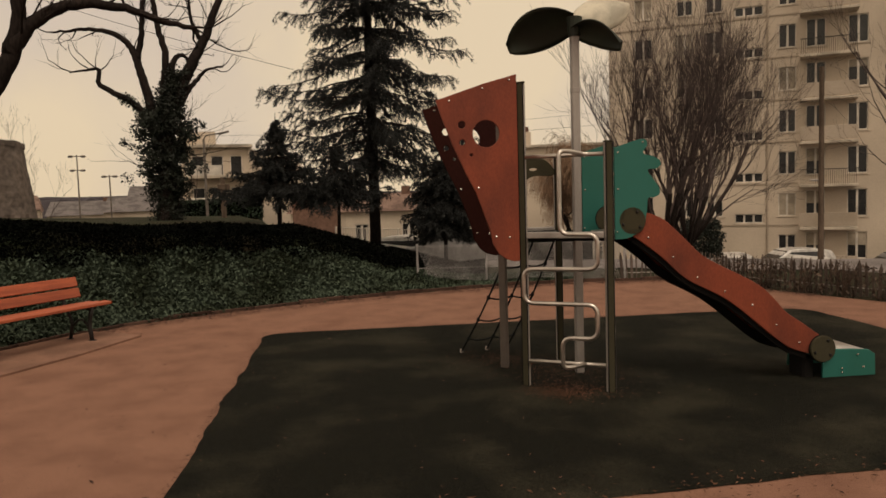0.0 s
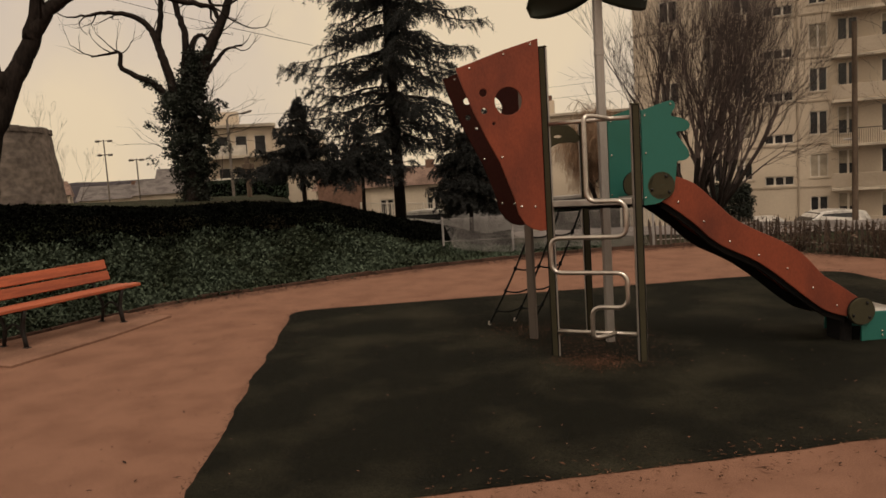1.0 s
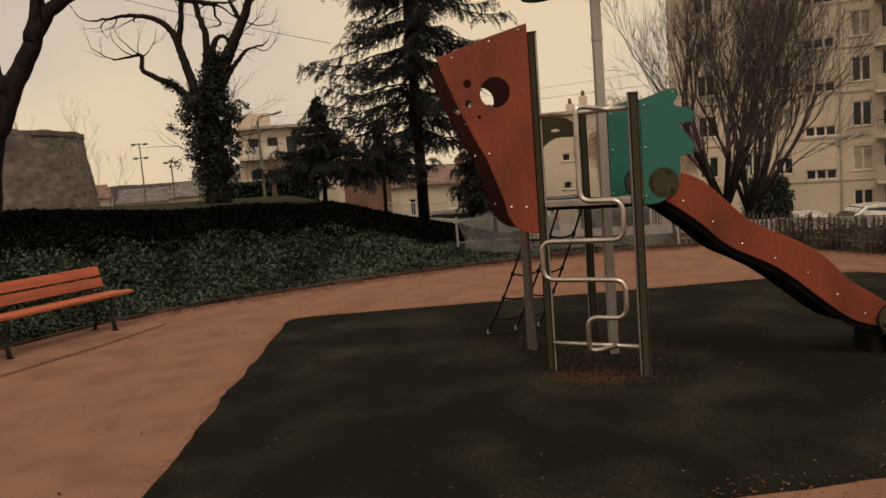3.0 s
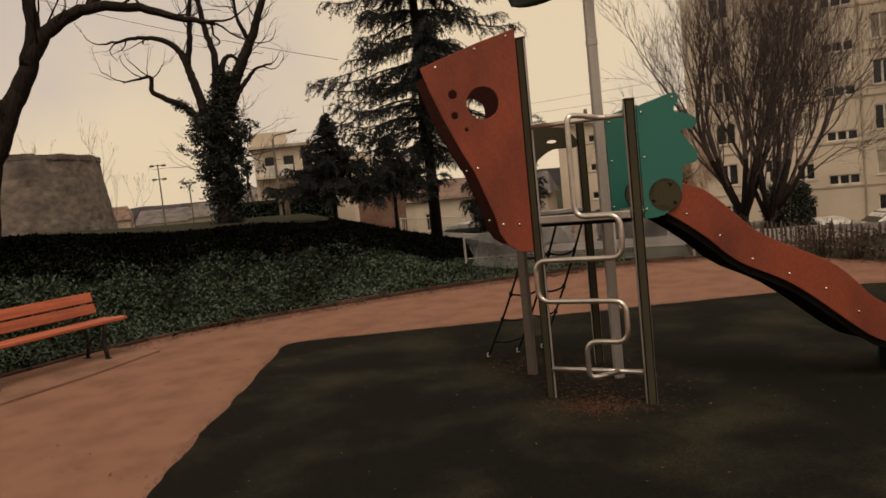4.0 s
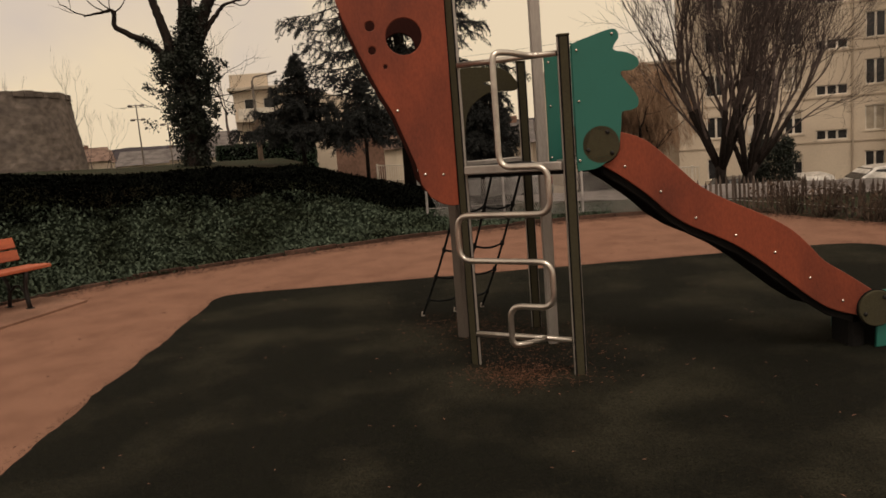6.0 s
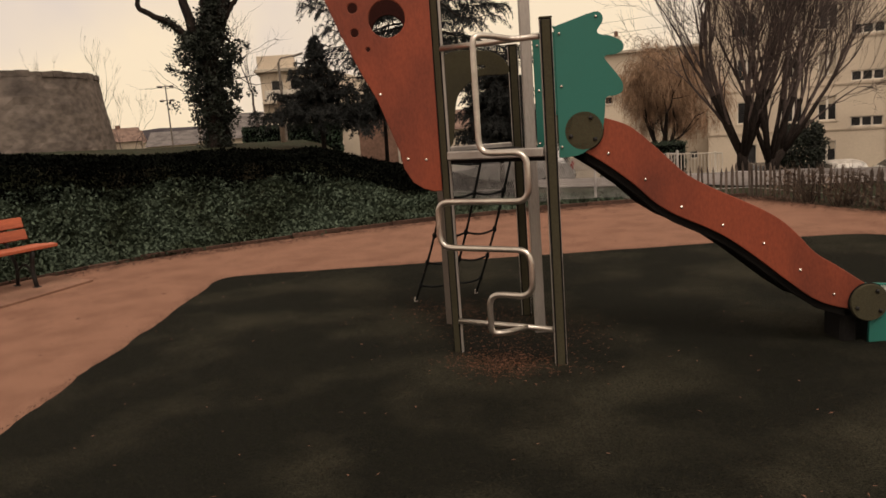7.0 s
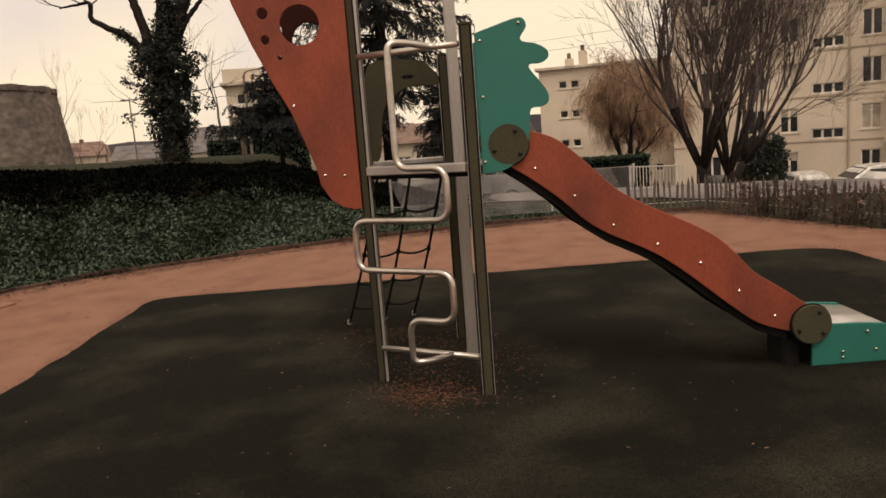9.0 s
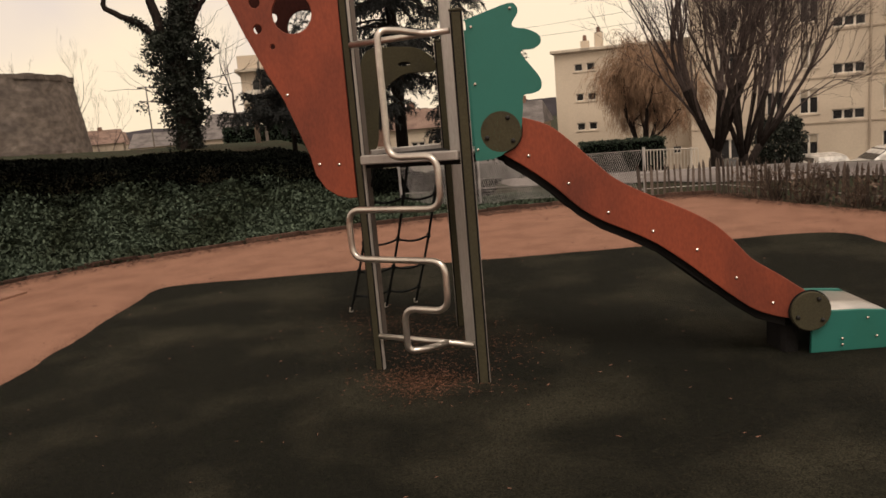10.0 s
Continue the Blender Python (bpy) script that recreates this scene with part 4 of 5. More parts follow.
def leafy_block(name, m, size, count, mat, label, category, rnd, leaf=0.07, inner=None):
    """A clipped hedge: a core in near-black shade colour, covered with leaves."""
    ob = thing(name, m, label, category)
    core = Geo().box((0, 0, size[2] / 2), tuple(s - 0.12 for s in size), 0.08)
    part("core", core, inner or M_COVER_SHADED, ob)
    g = Geo()
    for _ in range(count):
        p = [rnd.uniform(-s / 2, s / 2) for s in size]
        a = rnd.choices((0, 1, 2), (size[1] * size[2], size[0] * size[2], size[0] * size[1]))[0]
        p[a] = (size[a] / 2 - rnd.uniform(0, 0.08)) * (rnd.choice((-1, 1)) if a != 2 else 1)
        g.leaf((p[0], p[1], p[2] + size[2] / 2), lean(rnd, 1).normalized(), lean(rnd, 1).normalized(), leaf * rnd.uniform(0.7, 1.4), leaf * rnd.uniform(0.5, 0.9))
    part("leaf_cover", g, mat, ob, kind="stuff")
    return ob


leafy_block("clipped_hedge", pose(-34.75, 37.6, -4.0, 0, 0, 42), (6.7, 2.9, 5.6), 16000, M_HEDGE, "tall clipped green hedge before the pale far flats", "hedge", random.Random(51), 0.2)
leafy_block("clipped_hedge", pose(-5.85, 24.2, -1.3, 0, 0, 28), (3.0, 1.2, 1.25), 5000, M_HEDGE, "clipped green hedge beside the railing", "hedge", random.Random(52))


def shrub(name, at, r, h, count, mat, label, rnd, leaf=0.07, twiggy=False):
    ob = thing(name, pose(*at), label, "shrub")
    g = Geo()
    for _ in range(16 if twiggy else 6):
        limb(g, (rnd.uniform(-0.1, 0.1), rnd.uniform(-0.1, 0.1), -0.1), (rnd.uniform(-0.7, 0.7), rnd.uniform(-0.7, 0.7), 1), h * 0.55, 0.016, 3 if twiggy else 2, rnd, 0.2, 0.1)
    part("twig_work", g, M_SHRUB if twiggy else M_BARK, ob)
    g = Geo()
    for _ in range(count):
        v = lean(rnd, 1)
        if v.length > 1:
            v.normalize()
            v *= rnd.uniform(0.75, 1.05)
        lump = 1 + 0.22 * noise.noise(v * 2.2 + Vector(at))
        p = Vector((v.x * r * lump, v.y * r * lump, h / 2 + v.z * h / 2 * lump))
        g.leaf(p, (lean(rnd, 1) + Vector((0, 0, 0.2))).normalized(), lean(rnd, 1).normalized(), leaf * rnd.uniform(0.6, 1.4), leaf * 0.55)
    part("leaf_cover", g, mat, ob, kind="stuff")
    return ob


shrub("round_shrub", (-0.63, 25.2, -1.5), 0.90, 1.95, 7000, M_IVY, "rounded dark evergreen shrub at the tree's foot", random.Random(61), 0.11)
rnd = random.Random(63)
for k in range(11):
    x = 1.25 + k * 0.52
    shrub("brown_shrub", (x + rnd.uniform(-0.1, 0.1), 7.75 - 0.73 * (x - 0.6) + rnd.uniform(-0.1, 0.2), -0.05), rnd.uniform(0.4, 0.55), rnd.uniform(0.45, 0.65), 130, M_SHRUB, "twiggy brown winter shrub behind the paling", rnd, 0.06, True)


# ---- fences ----
def fence_line(a, b, step):
    a, b = Vector(a), Vector(b)
    n = max(1, round((b - a).length / step))
    return [a.lerp(b, k / n) for k in range(n + 1)], (b - a).normalized()


# weathered chestnut paling along the path
paling = thing("paling_fence", pose(0, 0, 0), "low weathered grey chestnut paling fence", "fence")
rnd = random.Random(71)
pale = Geo().add([(-0.024, -0.008, 0), (0.024, -0.008, 0), (0.026, -0.008, 0.42), (0.0, -0.008, 0.50), (-0.024, -0.008, 0.43), (-0.024, 0.008, 0), (0.024, 0.008, 0), (0.026, 0.008, 0.42), (0.0, 0.008, 0.50), (-0.024, 0.008, 0.43)],
                 [(0, 1, 2, 3, 4), (9, 8, 7, 6, 5)] + [(i, 5 + i, 5 + (i + 1) % 5, (i + 1) % 5) for i in range(5)]).mesh("pale", M_PALING)
RUNS = [((-0.55, 7.62), (0.45, 8.05)), ((0.5, 8.0), (2.4, 6.55)), ((2.4, 6.55), (6.6, 3.45))]
for a, b in RUNS:
    pts, d = fence_line((*a, 0), (*b, 0), 0.085)
    for p in pts:
        ob = new("pale", pale)
        ob.parent = paling
        ob.matrix_basis = Matrix.Translation(p + Vector((0, 0, rnd.uniform(-0.05, 0.0)))) @ Matrix.Rotation(math.atan2(d.y, d.x) + rnd.uniform(-0.15, 0.15), 4, "Z") @ Matrix.Rotation(rnd.uniform(-0.07, 0.07), 4, "Y") @ Matrix.Diagonal((rnd.uniform(0.5, 0.95), 1, rnd.uniform(0.88, 1.1), 1))
    for z in (0.12, 0.36):
        part("wire", Geo().tube([Vector((*a, z)), Vector((*b, z))], 0.006, 5), M_WIRE, paling)

# chain-link fence behind the bank
chain = thing("chain_link_fence", pose(0, 0, 0), "grey chain-link fence with thin posts", "fence")
a, b = Vector((-4.0, 6.45, 0.22)), Vector((-0.55, 7.85, 0.22))
pts, d = fence_line(a, b, 1.3)
for p in pts:
    part("post", Geo().tube([p + Vector((0, 0, -0.6)), p + Vector((0, 0, 0.50))], 0.02, 8), M_WIRE, chain)
for z in (0.46, 0.06, -0.32):
    part("wire", Geo().tube([a + Vector((0, 0, z)), b + Vector((0, 0, z))], 0.006, 4), M_WIRE, chain)
g, n = Geo(), 120
for k in range(-10, n):
    for s in (-1, 1):
        p, q = a.lerp(b, k / n), a.lerp(b, (k + 10 * s) / n)
        if 0 <= k <= n and 0 <= k + 10 * s <= n:
            g.tube([p + Vector((0, 0, -0.32)), q + Vector((0, 0, 0.46))], 0.0035, 3, caps=False)
part("mesh", g, M_WIRE, chain, "galvanised diamond mesh")


def railing(name, a, b, height, gap, mat, label, bar=0.014):
    ob = thing(name, pose(0, 0, 0), label, "railing")
    pts, d = fence_line(a, b, gap)
    baluster = Geo().box((0, 0, height / 2), (bar * 1.6, bar, height), 0.002).mesh("bar", mat)
    for p in pts:
        o = new("bar", baluster)
        o.parent = ob
        o.matrix_basis = Matrix.Translation(p) @ Matrix.Rotation(math.atan2(d.y, d.x), 4, "Z")
    for z in (0.06, height):
        part("rail", Geo().tube([Vector(a) + Z * z, Vector(b) + Z * z], bar * 1.3, 6), mat, ob)
    for p in pts[::14]:
        part("post", Geo().box(p + Z * height / 2, (0.06, 0.06, height + 0.08), 0.006), mat, ob)
    return ob


railing("white_railing", (-3.05, 17.0, -0.75), (-1.6, 16.8, -0.75), 0.78, 0.09, M_WHITE, "white painted metal railing")
railing("white_railing", (-14.2, 20.5, -0.55), (-8.6, 20.5, -0.75), 0.95, 0.10, M_WHITE, "white painted railing along the street")
railing("white_railing", (0.9, 21.5, -1.55), (6.0, 20.5, -1.6), 0.62, 0.12, M_WHITE, "low white railing beside the car park")
solid("street_wall", Geo().box((0, 0, 0), (9.5, 0.2, 0.5), 0.02, pose(-11.8, 22.2, -0.55)), M_RENDER_GREY, "low pale rendered wall along the street", "wall", kind="structure")


# ---- buildings ----
def window_unit(host, x, z, w, h, panes, shut=0.0, y=0.0, sill=True):
    """A window set into a wall that faces -y: recessed glass, frame, mullions, sill, and a shutter let down part of the way."""
    win = part("window", Geo().box((x, y - 0.02, z + h / 2 + 0.05), (w + 0.18, 0.06, 0.10), 0.01), M_WHITE, host)
    fr = Geo()
    for dx in (-w / 2, w / 2):
        fr.box((x + dx, y + 0.0, z), (0.13, 0.12, h), 0.01)
    for dz in (-h / 2, h / 2):
        fr.box((x, y + 0.0, z + dz), (w + 0.08, 0.12, 0.13), 0.01)
    for k in range(1, panes):
        fr.box((x - w / 2 + w * k / panes, y + 0.0, z), (0.13, 0.10, h), 0.01)
    part("frame", fr, M_WHITE, win)
    for k in range(panes):
        part("pane", Geo().box((x - w / 2 + w * (k + 0.5) / panes, y + 0.03, z), (w / panes - 0.06, 0.02, h - 0.06)), M_GLASS, win)
    if sill:
        part("sill", Geo().box((x, y - 0.08, z - h / 2 - 0.06), (w + 0.25, 0.18, 0.06), 0.01), M_SLABEDGE, win)
    if shut:
        part("shutter", Geo().box((x, y - 0.005, z + h / 2 - h * shut / 2), (w - 0.02, 0.05, h * shut), 0.01), M_CURTAIN, win)


def pierced_wall(host, name, x0, x1, z0, z1, holes, mat, depth=0.35):
    """A wall in the plane y=0 with real openings, made of strips round them. holes: x, z, w, h."""
    xs_ = sorted({x0, x1, *[h[0] - h[2] / 2 for h in holes], *[h[0] + h[2] / 2 for h in holes]})
    zs_ = sorted({z0, z1, *[h[1] - h[3] / 2 for h in holes], *[h[1] + h[3] / 2 for h in holes]})
    nx, nz = len(xs_), len(zs_)

    def full(i, j):
        if not (0 <= i < nx - 1 and 0 <= j < nz - 1):
            return False
        x, z = (xs_[i] + xs_[i + 1]) / 2, (zs_[j] + zs_[j + 1]) / 2
        return not any(abs(x - h[0]) < h[2] / 2 and abs(z - h[1]) < h[3] / 2 for h in holes)

    g = Geo()
    for y in (0, depth):
        g.v += [(x, y, z) for z in zs_ for x in xs_]
    k = nx * nz
    for i in range(nx - 1):
        for j in range(nz - 1):
            if full(i, j):
                a, b, c, d_ = j * nx + i, j * nx + i + 1, (j + 1) * nx + i + 1, (j + 1) * nx + i
                g.f += [(a, b, c, d_), (k + d_, k + c, k + b, k + a)]
                for di, dj, p, q in ((-1, 0, d_, a), (1, 0, b, c), (0, -1, a, b), (0, 1, c, d_)):
                    if not full(i + di, j + dj):
                        g.f.append((q, p, k + p, k + q))
    return part(name, g, mat, host)


# tall block of flats on the right
rnd = random.Random(81)
flats = thing("apartment_block", pose(0, 49, 0, 0, 0, 0), "tall cream block of flats with balconies and stair windows", "apartment building")
x0, x1, z0, z1 = -8.6, 17.0, -6.0, 21.5
wins = []
for k in range(-1, 9):
    zz = -0.62 + 2.73 * k
    if k >= 0:
        wins.append((0.6, zz, 1.75, 0.62, 3, 0))
    for x in (-3.45, -1.55, 2.93):
        wins.append((x, zz + 0.95 - 0.05, 1.05, 1.5, 2, rnd.choice((0, 0, 0.0, 0.35, 0.6, 1.0))))
    for x in (4.6, 7.0, 9.4, 12.4, 14.6):
        wins.append((x, zz + 0.95, 1.15 if x < 8 else 1.2, 1.75, 2, rnd.choice((0, 0, 0.3, 0.0, 0.5))))
    wins.append((-6.2, zz + 0.9, 1.2, 1.4, 2, rnd.choice((0, 0, 0.4, 1.0))))
pierced_wall(flats, "wall", x0, x1, z0, z1, [h[:4] for h in wins], M_RENDER)
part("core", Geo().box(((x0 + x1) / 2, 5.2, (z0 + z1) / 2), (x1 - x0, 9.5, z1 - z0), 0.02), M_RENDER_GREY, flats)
part("roof", Geo().box(((x0 + x1) / 2, 4.9, z1 + 0.15), (x1 - x0 + 0.5, 10.3, 0.3), 0.03), M_SLABEDGE, flats)
for x, z, w_, h_, n, s in wins:
    window_unit(flats, x, z, w_, h_, n, s, 0.12)
for k in range(-1, 9):
    zz = -1.27 + 2.73 * k
    part("string_course", Geo().box(((x0 + 3.6) / 2, -0.02, zz + 0.2), (3.6 - x0, 0.06, 0.10), 0.01), M_RENDER_GREY, flats)
    for bx, bw in ((5.3, 3.3), (13.5, 4.0)):
        bal = part("balcony", Geo().box((bx, -0.6, zz), (bw, 1.3, 0.17), 0.02), M_SLABEDGE, flats, "pale concrete balcony slab")
        if k % 3 == 1:
            g = Geo()
            for j in range(int(bw / 0.12)):
                g.box((bx - bw / 2 + 0.06 + j * 0.12, -1.2, zz + 0.55), (0.02, 0.02, 0.95))
            g.box((bx, -1.2, zz + 1.03), (bw, 0.05, 0.05), 0.005)
            part("balustrade", g, M_IRON, bal, "dark bar balustrade")
        else:
            part("parapet", Geo().box((bx, -1.2, zz + 0.58), (bw - 0.06, 0.06, 0.86), 0.01), M_RENDER_GREY, bal, "grey balcony parapet")
part("downpipe", Geo().tube([(1.75, -0.07, z0), (1.75, -0.07, z1)], 0.06, 8), M_RENDER_GREY, flats)

# lower block beside it
low_flats = thing("apartment_block", pose(-14.0, 50.5, 0, 0, 0, 14), "low cream block with small paired windows and chimneys", "apartment building")
wins = [(x, z, 0.6, 0.55, 1, 0) for z in (3.85, 1.75, -0.35, -2.45) for x in (-2.6, -1.75, 3.0, 4.0)]
pierced_wall(low_flats, "wall", -4.3, 6.0, -6, 4.95, [h[:4] for h in wins], M_RENDER)
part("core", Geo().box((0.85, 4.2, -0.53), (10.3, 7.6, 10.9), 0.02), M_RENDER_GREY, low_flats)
part("roof", Geo().box((0.85, 3.9, 5.05), (10.8, 8.4, 0.22), 0.03), M_SLABEDGE, low_flats)
for x, z, w_, h_, n, s in wins:
    window_unit(low_flats, x, z, w_, h_, n, s, 0.12)
for x, h_ in ((-2.2, 0.6), (-1.2, 1.1)):
    chimney = part("chimney", Geo().box((x, 1.5, 5.15 + h_ / 2), (0.6, 0.5, h_), 0.02), M_RENDER, low_flats)
    part("chimney_pot", Geo().tube([(x, 1.5, 5.1 + h_), (x, 1.5, 5.55 + h_)], [0.16, 0.12], 10), M_BRICK, chimney)

# far block with balconies beyond the terrace
far_flats = thing("apartment_block", pose(-36.4, 41.0, 0, 0, 0, 40), "pale far block with long balconies and a blank gable", "apartment building")
wins = [(x, z, 0.9, 1.5, 1, 0) for z in (4.3, 1.9, -0.5) for x in (-1.8, -0.4, 1.0)]
pierced_wall(far_flats, "wall", -3.0, 1.9, -8, 5.6, [h[:4] for h in wins], M_RENDER)
part("gable", Geo().add([(1.9, -0.2, -8), (6.2, 2.2, -8), (6.2, 2.2, 4.6), (1.9, -0.2, 5.6), (1.9, 8, -8), (6.2, 8, -8), (6.2, 8, 4.6), (1.9, 8, 5.6)],
                        [(0, 1, 2, 3), (1, 5, 6, 2), (5, 4, 7, 6), (3, 2, 6, 7), (0, 3, 7, 4)]), M_RENDER, far_flats, "blank pale gable")
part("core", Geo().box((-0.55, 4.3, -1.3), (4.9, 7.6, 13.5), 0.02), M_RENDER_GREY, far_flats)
part("roof", Geo().box((-0.55, 3.8, 5.75), (5.6, 8.6, 0.25), 0.03), M_SLABEDGE, far_flats)
for x, z, w_, h_, n, s in wins:
    window_unit(far_flats, x, z, w_, h_, n, s, 0.12)
for z in (3.4, 1.0, -1.4):
    bal = part("balcony", Geo().box((-0.5, -0.55, z), (4.9, 1.2, 0.18), 0.02), M_SLABEDGE, far_flats)
    part("parapet", Geo().box((-1.4, -1.1, z + 0.5), (2.6, 0.07, 0.75), 0.01), M_WHITE, bal)
part("penthouse", Geo().box((-1.8, 3.0, 6.4), (2.8, 4, 1.1), 0.03), M_RENDER, far_flats)

# houses along the street
def house(at, turn, w_, d_, h_, roof_h, wall, roof, label):
    ob = thing("house", pose(*at, 0, 0, turn), label, "house")
    holes = [(x, h_ * 0.45, 0.8, 1.0) for x in np.linspace(-w_ / 2 + 0.9, w_ / 2 - 0.9, max(1, int(w_ / 2.2)))]
    pierced_wall(ob, "wall", -w_ / 2, w_ / 2, -3, h_, holes, wall, 0.3)
    for x, z, a, b in holes:
        window_unit(ob, x, z, a, b, 2, 0, 0.1)
    part("body", Geo().box((0, d_ / 2 + 0.31, h_ / 2 - 1.5), (w_, d_, h_ + 3), 0.02), wall, ob)
    y0, y1, e = -0.25, d_ + 0.5, w_ / 2 + 0.25
    part("roof", Geo().add([(-e, y0, h_ - 0.05), (e, y0, h_ - 0.05), (e, y1, h_ - 0.05), (-e, y1, h_ - 0.05), (-e + 0.4, d_ / 2, h_ + roof_h), (e - 0.4, d_ / 2, h_ + roof_h)],
                           [(0, 1, 5, 4), (2, 3, 4, 5), (1, 2, 5), (3, 0, 4), (3, 2, 1, 0)]), roof, ob)
    part("chimney", Geo().box((w_ * 0.25, d_ / 2, h_ + roof_h * 0.9), (0.5, 0.45, 1.0), 0.02), M_BRICK, ob)
    return ob


solid("brown_wall", Geo().box((0, 0, 0), (2.1, 0.4, 3.2), 0.02, pose(-17.35, 24.0, 0.02, 0, 0, 30)), M_BRICK, "brown rendered end wall behind the hedge", "wall", kind="structure")
solid("white_pier", Geo().box((0, 0, 0), (1.3, 0.5, 8.0), 0.02, pose(-32.1, 41.1, -2.84, 0, 0, 30)), M_RENDER, "pale rendered wall end beside the hedge", "wall", kind="structure")
house((-18.5, 33.0, -1.5), 22, 4.5, 4, 2.3, 1.0, M_RENDER, M_ROOF, "small pale house with a clay roof")
house((-19.4, 41.5, -2.8), 15, 6.0, 5, 3.2, 1.4, M_RENDER_GREY, M_SLATE, "grey rendered house with a slate roof")
house((-24.0, 36.0, -2.5), 26, 5.0, 5, 3.2, 1.2, M_RENDER, M_ROOF, "pale house with a clay roof")
for k, (x, y, z, tr) in enumerate(((-70, 58, -4.5, 45), (-78, 52, -4.5, 50), (-63, 66, -4.5, 45), (-86, 60, -4.0, 50), (-60, 58, -5.0, 40), (-95, 50, -4, 55))):
    house((x, y, z), tr, 8 + k % 3 * 2, 7, 5.0 + (k * 7 % 3) * 0.8, 1.6, (M_RENDER, M_RENDER_GREY, M_WHITE)[k % 3], M_ROOF if k % 2 else M_SLATE, "distant pale town house")

# ---- round stone tower ----
fort = thing("stone_tower", pose(-35.6, 15.5, 0), "squat round tower of weathered rubble stone", "tower")
g, sides, R0, R1 = Geo(), 96, 7.35, 6.3
rings = 26
for j in range(rings + 1):
    t = j / rings
    for i in range(sides):
        a = 2 * math.pi * i / sides
        r = R0 + (R1 - R0) * t + 0.07 * noise.noise((math.cos(a) * 9, math.sin(a) * 9, t * 9)) + 0.05 * noise.noise((math.cos(a) * 30, math.sin(a) * 30, t * 30))
        g.v.append((r * math.cos(a), r * math.sin(a), -4 + 8.55 * t + (0.10 * noise.noise((math.cos(a) * 12, math.sin(a) * 12, 5)) if j == rings else 0)))
for j in range(rings):
    for i in range(sides):
        a, b = j * sides + i, j * sides + (i + 1) % sides
        g.f.append((a, b, b + sides, a + sides))
g.f.append(tuple(rings * sides + i for i in range(sides)))
part("wall", g, M_STONE, fort, "weathered rubble wall")
rnd = random.Random(91)
for i in range(72):
    a, b = 2 * math.pi * i / 72, 2 * math.pi * (i + 1) / 72
    r0, h = R1 + rnd.uniform(0.02, 0.09), rnd.uniform(0.22, 0.36)
    q = [(r0 * math.cos(c), r0 * math.sin(c)) for c in (a, b - 0.004)] + [((r0 - 0.7) * math.cos(c), (r0 - 0.7) * math.sin(c)) for c in (b - 0.004, a)]
    part("coping_stone", Geo().add([(x, y, 4.40) for x, y in q] + [(x, y, 4.50 + h * 0.5) for x, y in q], [(3, 2, 1, 0), (4, 5, 6, 7)] + [(k, (k + 1) % 4, 4 + (k + 1) % 4, 4 + k) for k in range(4)]), M_STONE, fort)

# ---- lamps, posts, sign, wires ----
def lamp_mast(at, height, heads, label, arm=1.0, r=0.09):
    ob = thing("street_lamp", pose(*at), label, "street lamp")
    part("mast", Geo().tube([(0, 0, -3), (0, 0, height)], [r, r * 0.55], 10), M_POLE, ob)
    for z, reach in heads:
        part("arm", Geo().tube([(-reach * 0.75, -reach * 0.65, z), (reach * 0.75, reach * 0.65, z)], r * 0.4, 6), M_POLE, ob)
        for s in (-1, 1):
            part("lantern", Geo().box((s * reach * 0.75, s * reach * 0.65, z - 0.02), (0.42, 0.30, 0.18), 0.06), M_POLE, ob)
    return ob


lamp_mast((-52.8, 42.1, -1.5), 7.4, ((7.3, 0.50), (6.1, 0.43)), "tall floodlight mast with four dark lanterns")
lamp_mast((-48.0, 41.0, -2.0), 6.0, ((5.9, 0.42),), "far floodlight mast with two lanterns")
ob = thing("street_lamp", pose(-32.4, 34.3, 0.3), "grey street lamp with one side arm", "street lamp")
part("mast", Geo().tube([(0, 0, -4.0), (0, 0, 5.4)], [0.12, 0.08], 9), M_POLE, ob)
part("arm", Geo().tube(fillet([(0, 0, 5.35), (0.1, 0.1, 5.65), (0.9, 0.8, 5.8)], 0.2), 0.045, 6), M_POLE, ob)
part("lantern", Geo().box((0, 0, 0), (0.72, 0.26, 0.14), 0.05, Matrix.Translation((0.96, 0.86, 5.82)) @ Matrix.Rotation(radians(42), 4, "Z") @ Matrix.Rotation(radians(-15), 4, "Y")), M_POLE, ob)
ob = thing("timber_sign_post", pose(-17.3, 17.5, 0.6), "brown timber post with a small box on top", "post")
part("post", Geo().box((0, 0, 0.6), (0.15, 0.15, 2.6), 0.02), M_TIMBER, ob)
part("box", Geo().box((0.03, 0.0, 1.52), (0.43, 0.24, 0.24), 0.02), M_TIMBER, ob)
ob = thing("sign_post", pose(-1.92, 31.0, -2.1), "white sign on a thin grey post", "sign")
part("post", Geo().tube([(0, 0, -0.6), (0, 0, 2.5)], 0.045, 8), M_WIRE, ob)
part("plate", Geo().box((0, -0.06, 2.58), (0.30, 0.02, 0.42), 0.006), M_WHITE, ob, "plain white plate")
ob = thing("utility_pole", pose(3.3, 20.0, -1.2), "tall grey-brown utility pole", "pole")
part("pole", Geo().tube([(0, 0, -0.5), (0, 0, 6.3)], [0.095, 0.07], 10), M_TIMBER, ob)
part("arm", Geo().tube([(-0.3, 0, 2.9), (0.1, 0, 2.9)], 0.03, 6), M_WIRE, ob)
